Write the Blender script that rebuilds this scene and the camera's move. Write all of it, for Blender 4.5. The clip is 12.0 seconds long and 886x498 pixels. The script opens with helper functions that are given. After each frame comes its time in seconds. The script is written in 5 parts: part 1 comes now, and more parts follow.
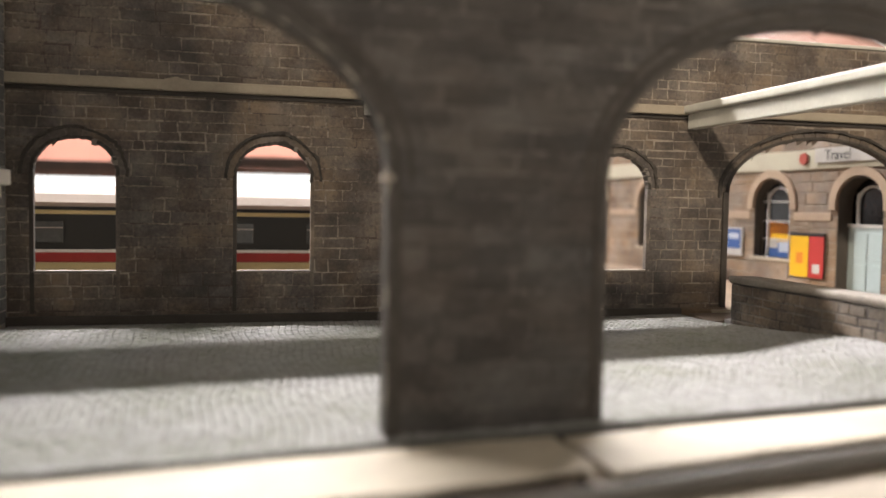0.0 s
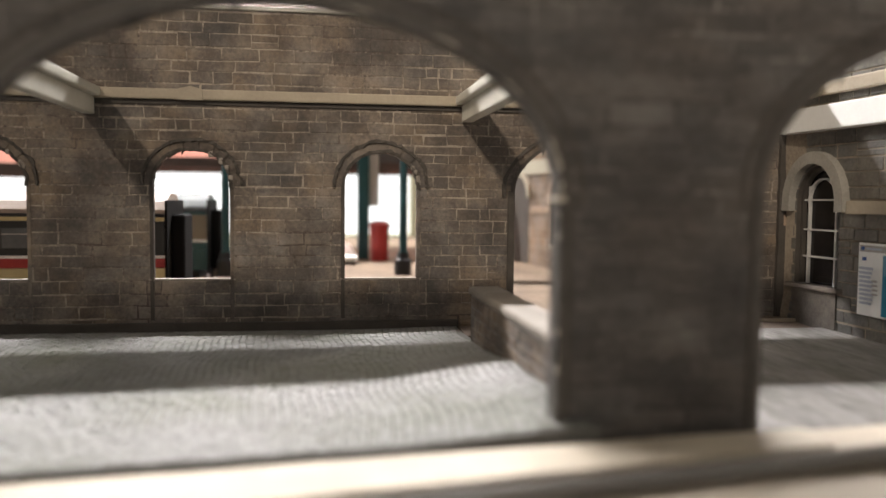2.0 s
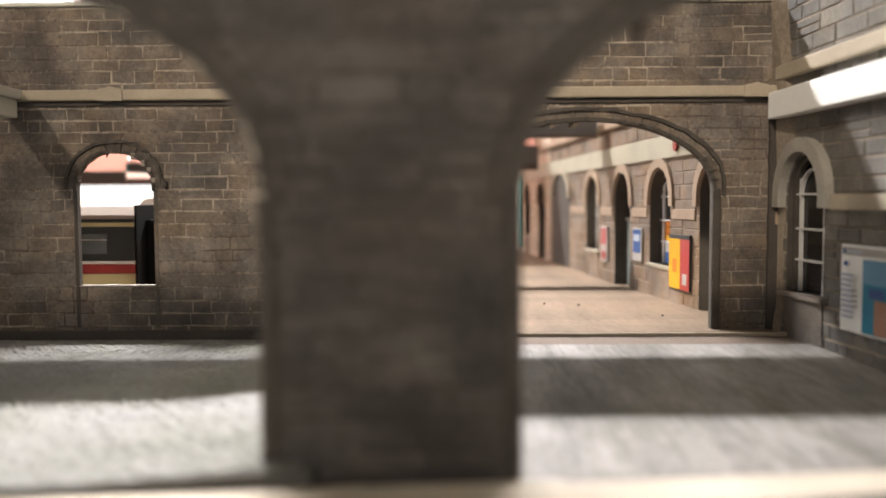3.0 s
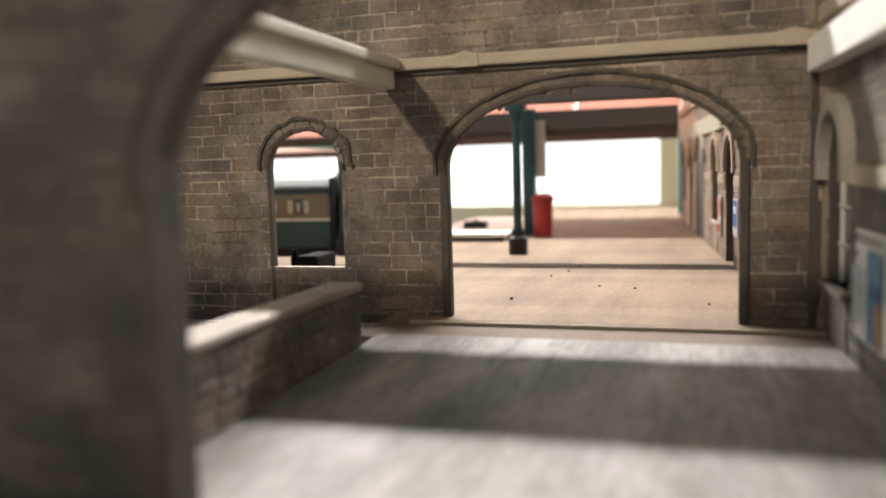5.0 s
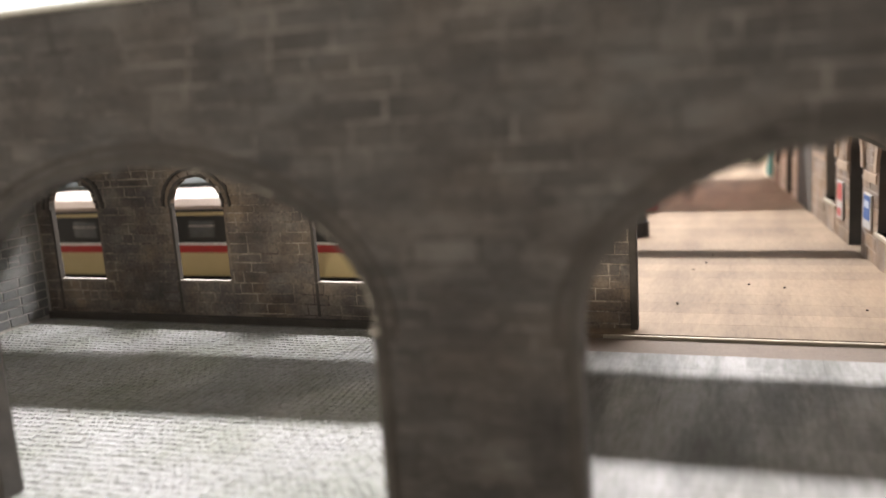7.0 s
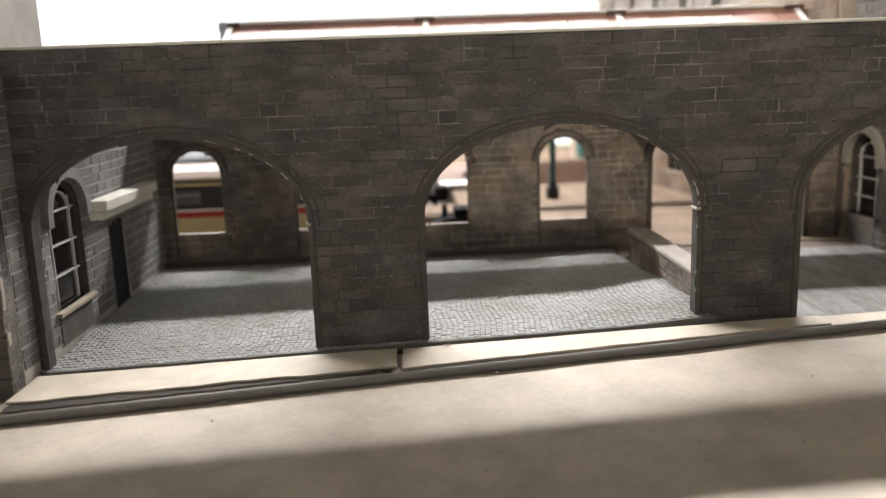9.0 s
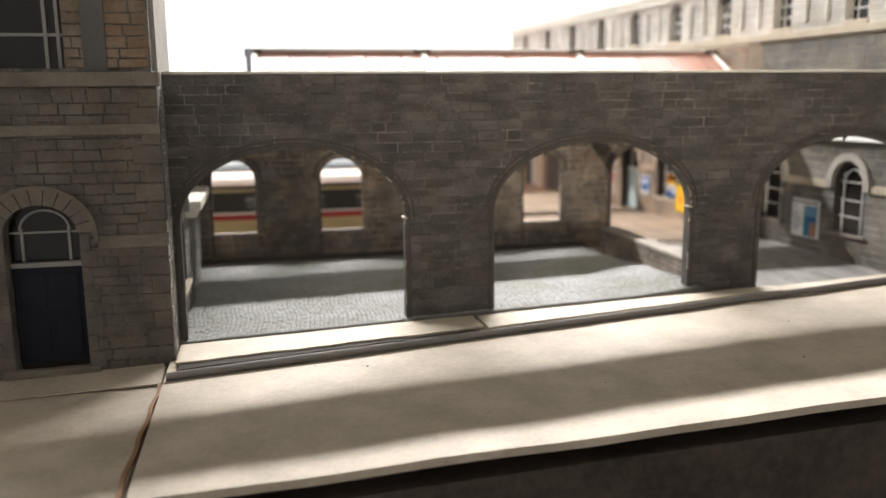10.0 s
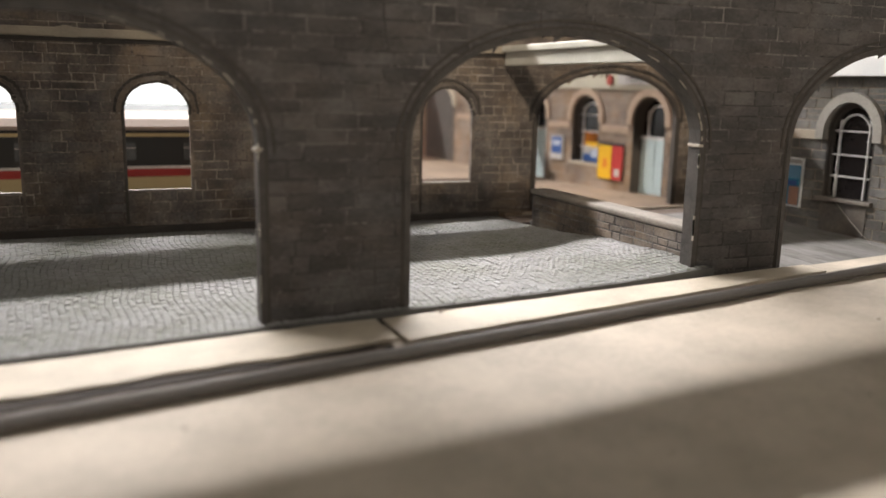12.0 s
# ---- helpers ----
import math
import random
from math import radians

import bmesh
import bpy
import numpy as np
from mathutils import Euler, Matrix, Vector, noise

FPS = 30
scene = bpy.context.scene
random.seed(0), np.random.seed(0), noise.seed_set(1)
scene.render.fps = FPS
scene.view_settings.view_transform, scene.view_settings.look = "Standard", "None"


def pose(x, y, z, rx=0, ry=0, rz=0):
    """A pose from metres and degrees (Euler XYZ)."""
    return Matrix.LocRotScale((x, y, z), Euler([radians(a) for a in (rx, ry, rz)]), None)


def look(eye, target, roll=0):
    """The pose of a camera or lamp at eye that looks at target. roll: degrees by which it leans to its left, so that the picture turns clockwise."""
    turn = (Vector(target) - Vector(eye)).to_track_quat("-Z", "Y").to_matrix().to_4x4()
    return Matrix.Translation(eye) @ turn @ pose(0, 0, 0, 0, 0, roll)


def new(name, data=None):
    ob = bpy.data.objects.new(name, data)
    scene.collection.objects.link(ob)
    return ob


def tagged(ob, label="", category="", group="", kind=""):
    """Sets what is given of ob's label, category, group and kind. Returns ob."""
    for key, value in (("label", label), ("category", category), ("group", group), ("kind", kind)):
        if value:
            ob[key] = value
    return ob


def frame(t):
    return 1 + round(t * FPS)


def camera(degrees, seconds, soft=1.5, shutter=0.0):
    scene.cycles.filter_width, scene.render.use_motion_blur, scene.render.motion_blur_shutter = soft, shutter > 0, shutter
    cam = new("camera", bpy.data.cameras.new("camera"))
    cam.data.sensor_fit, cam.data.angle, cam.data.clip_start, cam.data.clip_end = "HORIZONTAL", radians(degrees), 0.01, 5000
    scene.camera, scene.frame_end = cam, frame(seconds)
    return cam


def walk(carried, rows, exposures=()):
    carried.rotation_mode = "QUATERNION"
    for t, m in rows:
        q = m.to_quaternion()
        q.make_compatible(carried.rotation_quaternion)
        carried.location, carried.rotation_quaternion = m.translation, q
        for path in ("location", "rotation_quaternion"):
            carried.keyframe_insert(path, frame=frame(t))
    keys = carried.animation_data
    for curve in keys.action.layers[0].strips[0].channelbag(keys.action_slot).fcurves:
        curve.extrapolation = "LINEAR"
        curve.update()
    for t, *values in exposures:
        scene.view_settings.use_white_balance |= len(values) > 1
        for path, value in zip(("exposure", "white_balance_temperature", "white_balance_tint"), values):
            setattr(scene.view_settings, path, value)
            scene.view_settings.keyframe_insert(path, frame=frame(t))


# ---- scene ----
# A card-built model railway station (about 1:76). The plan is drawn in units of 42 mm.
S = 0.042
cam = camera(56.3, 12.0)
EXPOSURES = ((0.0, 0.12, 6600, 10), (1.0, 0.02, 6400, 9), (1.5, -0.1, 6500, 10), (2.0, -0.05, 6500, 10), (2.5, 0.1, 6550, 11), (3.0, 0.2, 6600, 10), (5.0, 0.1, 6700, 9), (5.5, 0.04, 6700, 9), (6.0, -0.03, 6600, 9), (6.5, 0.1, 6200, 8),
             (7.0, 0.25, 6350, 9), (9.0, -0.15, 6350, 9), (10.0, 0.16, 6400, 8), (11.0, 0.12, 6300, 8), (11.5, -0.08, 6400, 9), (12.0, -0.22, 6450, 10))
PATH = [
    (0, (0.109, -0.110, 0.792), (0.591, 1.828, 0.686), 1.02),
    (0.5, (0.553, -0.169, 0.747), (1.011, 1.776, 0.662), 0.84),
    (1, (1.104, -0.084, 0.779), (1.540, 1.866, 0.686), 0.96),
    (1.5, (1.732, -0.098, 0.808), (2.098, 1.866, 0.712), 1.23),
    (2, (2.476, -0.052, 0.877), (2.767, 1.923, 0.755), 0.53),
    (2.5, (3.176, 0.091, 0.847), (3.320, 2.082, 0.736), 0.17),
    (3, (3.799, 0.328, 0.858), (3.773, 2.325, 0.743), -0.29),
    (3.2, (3.971, 0.385, 0.881), (3.889, 2.379, 0.751), -0.45),
    (4.8, (5.141, 0.853, 0.936), (4.606, 2.770, 0.737), -1.59),
    (5, (5.244, 0.901, 0.932), (4.651, 2.801, 0.735), -1.72),
    (5.5, (5.327, 0.872, 0.993), (4.616, 2.731, 0.797), -1.92),
    (6, (5.406, 0.767, 1.456), (4.642, 2.598, 1.200), -2.19),
    (6.5, (5.022, 0.395, 1.578), (4.270, 2.216, 1.235), -3.05),
    (7, (4.469, 0.061, 1.668), (3.793, 1.909, 1.310), -3.78),
    (8.8, (1.816, -2.584, 1.808), (1.802, -0.627, 1.397), -2.46),
    (9, (1.326, -2.938, 1.802), (1.388, -0.979, 1.403), -2.05),
    (9.5, (0.242, -3.618, 1.842), (0.492, -1.670, 1.466), -1.04),
    (10, (-0.597, -4.291, 1.903), (-0.174, -2.371, 1.539), -0.51),
    (10.5, (-1.116, -4.388, 2.025), (-0.585, -2.493, 1.670), -0.07),
    (11, (-1.062, -3.269, 1.825), (-0.401, -1.417, 1.461), 0.13),
    (11.5, (-0.698, -2.133, 1.367), (0.051, -0.316, 0.996), 0.88),
    (12, (-0.145, -1.441, 1.198), (0.623, 0.366, 0.813), 1.26),
]
walk(cam, [(t, look(Vector(eye) * S, Vector(target) * S, roll)) for t, eye, target, roll in PATH], EXPOSURES)
cam.data.dof.use_dof = True
cam.data.dof.focus_distance = 5.8 * S
cam.data.dof.aperture_fstop = 11.2

# ---------------------------------------------------------------- light
world = bpy.data.worlds.new("room_air")
scene.world = world
world.use_nodes = True
world.node_tree.nodes["Background"].inputs["Color"].default_value = (0.8, 0.86, 0.95, 1)
world.node_tree.nodes["Background"].inputs["Strength"].default_value = 0.05


def area_lamp(name, eye, target, wide, high, watts, colour):
    data = bpy.data.lights.new(name, "AREA")
    data.shape, data.size, data.size_y = "RECTANGLE", wide * S, high * S
    data.energy, data.color = watts * S * S, colour
    ob = new(name, data)
    ob.matrix_world = look(Vector(eye) * S, Vector(target) * S)
    return ob


# daylight through the upper panes of the room's wide window
area_lamp("window_daylight", (-2.0, 18.0, 15.5), (-2.0, 3.6, 0.3), 32.0, 0.7, 20500, (1.0, 0.955, 0.945))
# low sun through an added opening in the unseen wall behind, falling on the yard wall
SUN_WAY = Vector((0.45, 1.0, -0.62)).normalized()
sun_data = bpy.data.lights.new("sun", "SUN")
sun_data.energy, sun_data.angle, sun_data.color = 2.5, radians(4.0), (1.0, 0.86, 0.70)
sun = new("sun", sun_data)
sun.matrix_world = look((0, 0, 0), SUN_WAY)

# ---------------------------------------------------------------- materials
def mat(name, base, dark=None, rough=0.7, scale=3.0, fine=40.0, bump=0.3, metal=0.0, spread=0.0, contrast=0.5, spec=0.4, coat=0.0, through_light=0.0, soot=0.0, hue=0.0, stretch=None, through_colour=None, clear=0.0):
    """A surface with two scales of noise, relief, and (spread) a shift from piece to piece."""
    m = bpy.data.materials.new(name)
    m.use_nodes = True
    nt = m.node_tree
    N, L = nt.nodes, nt.links
    bsdf = N["Principled BSDF"]
    geo = N.new("ShaderNodeNewGeometry")
    mp = N.new("ShaderNodeVectorMath")
    mp.operation = "SCALE"
    mp.inputs["Scale"].default_value = 1.0 / S
    L.new(geo.outputs["Position"], mp.inputs[0])
    if stretch:
        st = N.new("ShaderNodeVectorMath")
        st.operation = "MULTIPLY"
        st.inputs[1].default_value = stretch
        L.new(mp.outputs[0], st.inputs[0])
        mp = st
    n1 = N.new("ShaderNodeTexNoise")
    n1.inputs["Scale"].default_value, n1.inputs["Detail"].default_value = scale, 5
    n2 = N.new("ShaderNodeTexNoise")
    n2.inputs["Scale"].default_value, n2.inputs["Detail"].default_value = fine, 6
    n2.inputs["Roughness"].default_value = 0.7
    L.new(mp.outputs[0], n1.inputs["Vector"])
    L.new(mp.outputs[0], n2.inputs["Vector"])
    add = N.new("ShaderNodeMath")
    add.operation = "MULTIPLY_ADD"
    add.inputs[1].default_value = 0.55
    L.new(n1.outputs["Fac"], add.inputs[0])
    mul = N.new("ShaderNodeMath")
    mul.operation = "MULTIPLY"
    mul.inputs[1].default_value = 0.45
    L.new(n2.outputs["Fac"], mul.inputs[0])
    L.new(mul.outputs[0], add.inputs[2])
    ramp = N.new("ShaderNodeMapRange")
    ramp.inputs["From Min"].default_value, ramp.inputs["From Max"].default_value = 0.5 - 0.25 / max(contrast, 0.05) * 0.5, 0.5 + 0.25 / max(contrast, 0.05) * 0.5
    L.new(add.outputs[0], ramp.inputs["Value"])
    mix = N.new("ShaderNodeMix")
    mix.data_type = "RGBA"
    dark = dark or tuple(c * 0.6 for c in base)
    mix.inputs["A"].default_value, mix.inputs["B"].default_value = (*dark, 1), (*base, 1)
    L.new(ramp.outputs[0], mix.inputs["Factor"])
    out = mix.outputs["Result"]
    if spread:
        info = N.new("ShaderNodeObjectInfo")
        sm = N.new("ShaderNodeMath")
        sm.operation = "ADD"
        L.new(info.outputs["Random"], sm.inputs[0])
        L.new(geo.outputs["Random Per Island"], sm.inputs[1])
        fr = N.new("ShaderNodeMath")
        fr.operation = "FRACT"
        L.new(sm.outputs[0], fr.inputs[0])
        pw = N.new("ShaderNodeMapRange")
        pw.inputs["To Min"].default_value, pw.inputs["To Max"].default_value = 1 - spread, 1 + spread * 0.6
        L.new(fr.outputs[0], pw.inputs["Value"])
        hsv = N.new("ShaderNodeHueSaturation")
        L.new(pw.outputs[0], hsv.inputs["Value"])
        L.new(out, hsv.inputs["Color"])
        if hue:
            tint = N.new("ShaderNodeTexNoise")
            tint.inputs["Scale"].default_value, tint.inputs["Detail"].default_value = 4.0, 2
            L.new(mp.outputs[0], tint.inputs["Vector"])
            th = N.new("ShaderNodeMapRange")
            th.inputs["From Min"].default_value, th.inputs["From Max"].default_value = 0.3, 0.7
            th.inputs["To Min"].default_value, th.inputs["To Max"].default_value = 1 - hue, 1 + hue
            L.new(tint.outputs["Fac"], th.inputs["Value"])
            L.new(th.outputs[0], hsv.inputs["Saturation"])
        out = hsv.outputs["Color"]
    if soot:
        n3 = N.new("ShaderNodeTexNoise")
        n3.inputs["Scale"].default_value, n3.inputs["Detail"].default_value, n3.inputs["Roughness"].default_value = 1.9, 7, 0.68
        L.new(mp.outputs[0], n3.inputs["Vector"])
        sr = N.new("ShaderNodeMapRange")
        sr.inputs["From Min"].default_value, sr.inputs["From Max"].default_value = 0.45, 0.62
        sr.inputs["To Max"].default_value = soot
        L.new(n3.outputs["Fac"], sr.inputs["Value"])
        sx = N.new("ShaderNodeMix")
        sx.data_type = "RGBA"
        sx.inputs["B"].default_value = (0.030, 0.027, 0.026, 1)
        L.new(sr.outputs[0], sx.inputs["Factor"])
        L.new(out, sx.inputs["A"])
        out = sx.outputs["Result"]
    L.new(out, bsdf.inputs["Base Color"])
    bsdf.inputs["Roughness"].default_value = rough
    bsdf.inputs["Metallic"].default_value = metal
    bsdf.inputs["Specular IOR Level"].default_value = spec
    bsdf.inputs["Coat Weight"].default_value = coat
    if through_light:
        tr = N.new("ShaderNodeBsdfTranslucent")
        if through_colour:
            tr.inputs["Color"].default_value = (*through_colour, 1)
        else:
            L.new(out, tr.inputs["Color"])
        ms = N.new("ShaderNodeMixShader")
        ms.inputs[0].default_value = through_light
        L.new(bsdf.outputs[0], ms.inputs[1])
        L.new(tr.outputs[0], ms.inputs[2])
        L.new(ms.outputs[0], N["Material Output"].inputs["Surface"])
        if clear:
            tp = N.new("ShaderNodeBsdfTransparent")
            tp.inputs["Color"].default_value = (*through_colour, 1)
            mc = N.new("ShaderNodeMixShader")
            mc.inputs[0].default_value = clear
            L.new(ms.outputs[0], mc.inputs[1])
            L.new(tp.outputs[0], mc.inputs[2])
            L.new(mc.outputs[0], N["Material Output"].inputs["Surface"])
    if bump:
        b = N.new("ShaderNodeBump")
        b.inputs["Strength"].default_value, b.inputs["Distance"].default_value = bump, 0.01 * S
        L.new(n2.outputs["Fac"], b.inputs["Height"])
        L.new(b.outputs[0], bsdf.inputs["Normal"])
    return m


def glow(name, colour, strength):
    m = bpy.data.materials.new(name)
    m.use_nodes = True
    N, L = m.node_tree.nodes, m.node_tree.links
    e = N.new("ShaderNodeEmission")
    e.inputs["Color"].default_value, e.inputs["Strength"].default_value = (*colour, 1), strength
    L.new(e.outputs[0], N["Material Output"].inputs["Surface"])
    return m


STONE = mat("printed_stone", (0.124, 0.112, 0.103), (0.062, 0.056, 0.052), 0.75, 5.0, 45, 0.7, spread=0.24, contrast=1.2, soot=0.5, hue=0.45, stretch=(0.7, 1.0, 1.3))
MORTAR = mat("grey_mortar", (0.215, 0.196, 0.178), (0.05, 0.045, 0.042), 0.85, 2.0, 40, 0.3, contrast=2.0, soot=0.75)
STONE_B = mat("printed_stone_brown", (0.232, 0.188, 0.148), (0.106, 0.087, 0.073), 0.75, 4.5, 40, 0.6, spread=0.2, contrast=1.2, soot=0.6, hue=0.35)
STONE_F = mat("buff_stone", (0.272, 0.197, 0.137), (0.155, 0.11, 0.078), 0.75, 3, 36, 0.45, spread=0.16, contrast=1.0, soot=0.3, hue=0.3)
STONE_G = mat("pale_grey_stone", (0.195, 0.18, 0.156), (0.088, 0.083, 0.074), 0.75, 3, 36, 0.45, spread=0.2, contrast=1.0, soot=0.4, hue=0.5)
MORTAR_G = mat("pale_grey_mortar", (0.48, 0.45, 0.40), (0.3, 0.28, 0.25), 0.8, 5, 50, 0.2)
TRIM = mat("buff_card_trim", (0.42, 0.36, 0.27), (0.26, 0.22, 0.17), 0.7, 4, 45, 0.25, contrast=0.5)
# near-black brown for dark mouldings and for shade painted in recesses
REVEAL = mat("dark_trim_and_shade", (0.085, 0.072, 0.06), (0.04, 0.035, 0.03), 0.8, 6, 50, 0.3)
CREAM = mat("cream_painted_card", (0.72, 0.70, 0.62), (0.52, 0.50, 0.43), 0.5, 5, 40, 0.15, contrast=0.4)
WHITE = mat("white_card", (0.82, 0.82, 0.80), (0.68, 0.68, 0.66), 0.5, 5, 40, 0.1, contrast=0.4)
BOARD = mat("greyboard", (0.56, 0.485, 0.39), (0.37, 0.32, 0.255), 0.7, 2.6, 26, 0.5, contrast=0.75, soot=0.1)
STRIP = mat("cream_card_strip", (0.60, 0.525, 0.41), (0.42, 0.365, 0.285), 0.6, 4, 60, 0.3, contrast=0.9)
# near-black, for painted shade in card gaps and for dark crumbs
NEAR_BLACK = mat("crumb_and_gap_shade_brown", (0.06, 0.047, 0.037), (0.025, 0.02, 0.016), 0.9, 5, 60, 0.4)
TUBE = mat("grey_plastic_tube", (0.19, 0.175, 0.16), (0.115, 0.105, 0.095), 0.3, 4, 50, 0.15, spec=0.6)
SETT = mat("grey_setts", (0.305, 0.297, 0.297), (0.185, 0.19, 0.155), 0.6, 1.6, 25, 0.25, spread=0.12, contrast=1.0, spec=0.45)
SETT_JOINT = mat("dark_sett_joints", (0.155, 0.15, 0.14), (0.09, 0.087, 0.075), 0.7, 3, 40, 0.3)
PAVE = mat("grey_paving", (0.275, 0.26, 0.252), (0.13, 0.125, 0.108), 0.62, 1.6, 14, 0.2, spread=0.06, contrast=1.2, spec=0.35, soot=0.4, stretch=(2.2, 0.45, 1.0))
PLANK = mat("warm_platform_flags", (0.215, 0.157, 0.107), (0.13, 0.093, 0.064), 0.75, 1.3, 14, 0.15, spread=0.13, contrast=0.9, spec=0.2, stretch=(2.4, 0.5, 1.0))
ROOFING = mat("red_brown_roofing", (0.58, 0.27, 0.21), (0.42, 0.17, 0.13), 0.8, 2, 30, 0.2, spread=0.15, spec=0.12, through_light=0.45, through_colour=(0.93, 0.78, 0.72), clear=0.32)
FASCIA = mat("dark_brown_fascia", (0.10, 0.065, 0.05), (0.05, 0.035, 0.03), 0.6, 4, 40, 0.2)
TEAL = mat("teal_painted_iron", (0.012, 0.07, 0.075), (0.006, 0.035, 0.04), 0.4, 5, 40, 0.1)
TEAL_L = mat("bright_teal_paint", (0.01, 0.24, 0.22), (0.008, 0.15, 0.14), 0.45, 5, 40, 0.1)
BLACK = mat("black_paint", (0.012, 0.012, 0.013), (0.006, 0.006, 0.007), 0.45, 5, 40, 0.1)
RED = mat("red_paint", (0.40, 0.03, 0.025), (0.26, 0.02, 0.02), 0.4, 5, 40, 0.1)
COACH_CREAM = mat("beige_coach_paint", (0.55, 0.47, 0.25), (0.45, 0.38, 0.20), 0.35, 3, 40, 0.05)
COACH_DARK = mat("charcoal_coach_paint", (0.018, 0.020, 0.018), (0.010, 0.012, 0.011), 0.3, 3, 40, 0.05)
COACH_ROOF = mat("tan_coach_roof", (0.40, 0.31, 0.25), (0.30, 0.23, 0.18), 0.45, 2, 30, 0.1)
GLASS = mat("dark_window_glass", (0.014, 0.012, 0.012), (0.008, 0.007, 0.007), 0.12, 3, 20, 0.05, spec=0.3)
COACH_GLASS = mat("coach_glass", (0.10, 0.11, 0.11), (0.05, 0.055, 0.055), 0.1, 8, 30, 0.03, spec=0.6)
BAR = mat("white_glazing_bar", (0.58, 0.57, 0.545), (0.42, 0.41, 0.395), 0.5, 6, 50, 0.1)
NAVY = mat("navy_door_paint", (0.014, 0.017, 0.028), (0.008, 0.010, 0.016), 0.6, 5, 50, 0.2, spec=0.2)
PALE_BLUE = mat("pale_blue_door_paint", (0.46, 0.55, 0.55), (0.36, 0.44, 0.44), 0.5, 4, 40, 0.1)
ROOM = mat("pale_green_room_wall", (0.62, 0.66, 0.50), (0.55, 0.59, 0.44), 0.8, 2, 20, 0.1, contrast=0.3)
DARKROOM = mat("white_room_wall", (0.72, 0.70, 0.66), (0.66, 0.64, 0.60), 0.85, 0.3, 5, 0.1)
PINE = mat("dark_stained_wood", (0.075, 0.056, 0.044), (0.03, 0.023, 0.018), 0.7, 1.5, 12, 0.4, contrast=1.2)
BALLAST = mat("grey_ballast", (0.20, 0.18, 0.16), (0.08, 0.07, 0.06), 0.9, 12, 60, 0.6, contrast=0.9)
STEEL = mat("worn_steel", (0.30, 0.26, 0.22), (0.16, 0.12, 0.09), 0.4, 10, 60, 0.1, metal=0.8)
P_YELLOW = mat("yellow_print", (0.612, 0.360, 0.014), (0.540, 0.302, 0.014), 0.6, 4, 30, 0.0, spec=0.2)
P_ORANGE = mat("orange_print", (0.576, 0.202, 0.022), (0.468, 0.144, 0.022), 0.6, 6, 30, 0.0, spec=0.2)
P_BLUE = mat("blue_print", (0.043, 0.101, 0.274), (0.029, 0.065, 0.187), 0.6, 6, 30, 0.0, spec=0.2)
P_CYAN = mat("sea_blue_print", (0.022, 0.202, 0.288), (0.014, 0.130, 0.230), 0.6, 6, 30, 0.0, spec=0.2)
P_SAND = mat("sand_print", (0.324, 0.180, 0.122), (0.230, 0.122, 0.086), 0.6, 6, 30, 0.0, spec=0.2)
P_SKY = mat("sky_print", (0.144, 0.288, 0.418), (0.101, 0.223, 0.346), 0.6, 6, 30, 0.0, spec=0.2)
P_PALE = mat("pale_print", (0.418, 0.446, 0.518), (0.346, 0.382, 0.461), 0.6, 8, 40, 0.0, spec=0.2)
P_WHITE = mat("white_print", (0.43, 0.41, 0.38), (0.35, 0.33, 0.31), 0.6, 8, 40, 0.0, spec=0.2)
P_GREY = mat("grey_print", (0.40, 0.38, 0.35), (0.30, 0.28, 0.26), 0.6, 8, 40, 0.0, spec=0.2)
RISER = mat("brown_riser", (0.17, 0.125, 0.095), (0.09, 0.068, 0.052), 0.8, 3, 40, 0.3)
MORTAR_B = mat("cream_mortar", (0.36, 0.305, 0.245), (0.095, 0.072, 0.06), 0.85, 2.6, 40, 0.3, contrast=1.6, soot=0.35)
LIP = mat("dark_arch_lip", (0.085, 0.075, 0.066), (0.04, 0.036, 0.032), 0.55, 8, 60, 0.5, contrast=1.0)
COACH_TAN = mat("dull_brown_coach_paint", (0.20, 0.165, 0.115), (0.13, 0.108, 0.078), 0.5, 3, 40, 0.05)
CURTAIN = mat("cream_curtain", (0.52, 0.47, 0.36), (0.38, 0.34, 0.26), 0.8, 5, 40, 0.1)
ROUNDEL = mat("dull_red_print", (0.30, 0.06, 0.045), (0.20, 0.04, 0.03), 0.6, 6, 30, 0.0, spec=0.2)
GREY_ROOF = mat("dark_grey_coach_roof", (0.10, 0.115, 0.115), (0.06, 0.07, 0.07), 0.5, 4, 40, 0.1)
STONE_D = mat("cool_grey_stone", (0.25, 0.243, 0.232), (0.12, 0.12, 0.118), 0.75, 3, 36, 0.45, spread=0.2, contrast=1.0, soot=0.4, hue=0.4)
ROOF_RED = mat("red_brown_card_roof", (0.44, 0.245, 0.195), (0.32, 0.17, 0.135), 0.5, 3, 40, 0.2, spread=0.12)
PALE_UP = mat("pale_cream_stone", (0.52, 0.485, 0.43), (0.34, 0.32, 0.285), 0.7, 3, 36, 0.4, contrast=0.9)
SMOKE = mat("smoke_grey_card", (0.115, 0.108, 0.105), (0.07, 0.066, 0.065), 0.7, 2, 30, 0.2)
COPE = mat("grey_brown_card", (0.30, 0.262, 0.22), (0.17, 0.148, 0.125), 0.7, 4, 45, 0.3, contrast=0.9)
MORTAR_F = mat("buff_mortar", (0.29, 0.24, 0.185), (0.15, 0.12, 0.09), 0.85, 2.2, 40, 0.3, contrast=1.2)
HOOD_F = mat("peach_stone_trim", (0.36, 0.265, 0.187), (0.235, 0.17, 0.12), 0.7, 4, 45, 0.3, contrast=0.7)
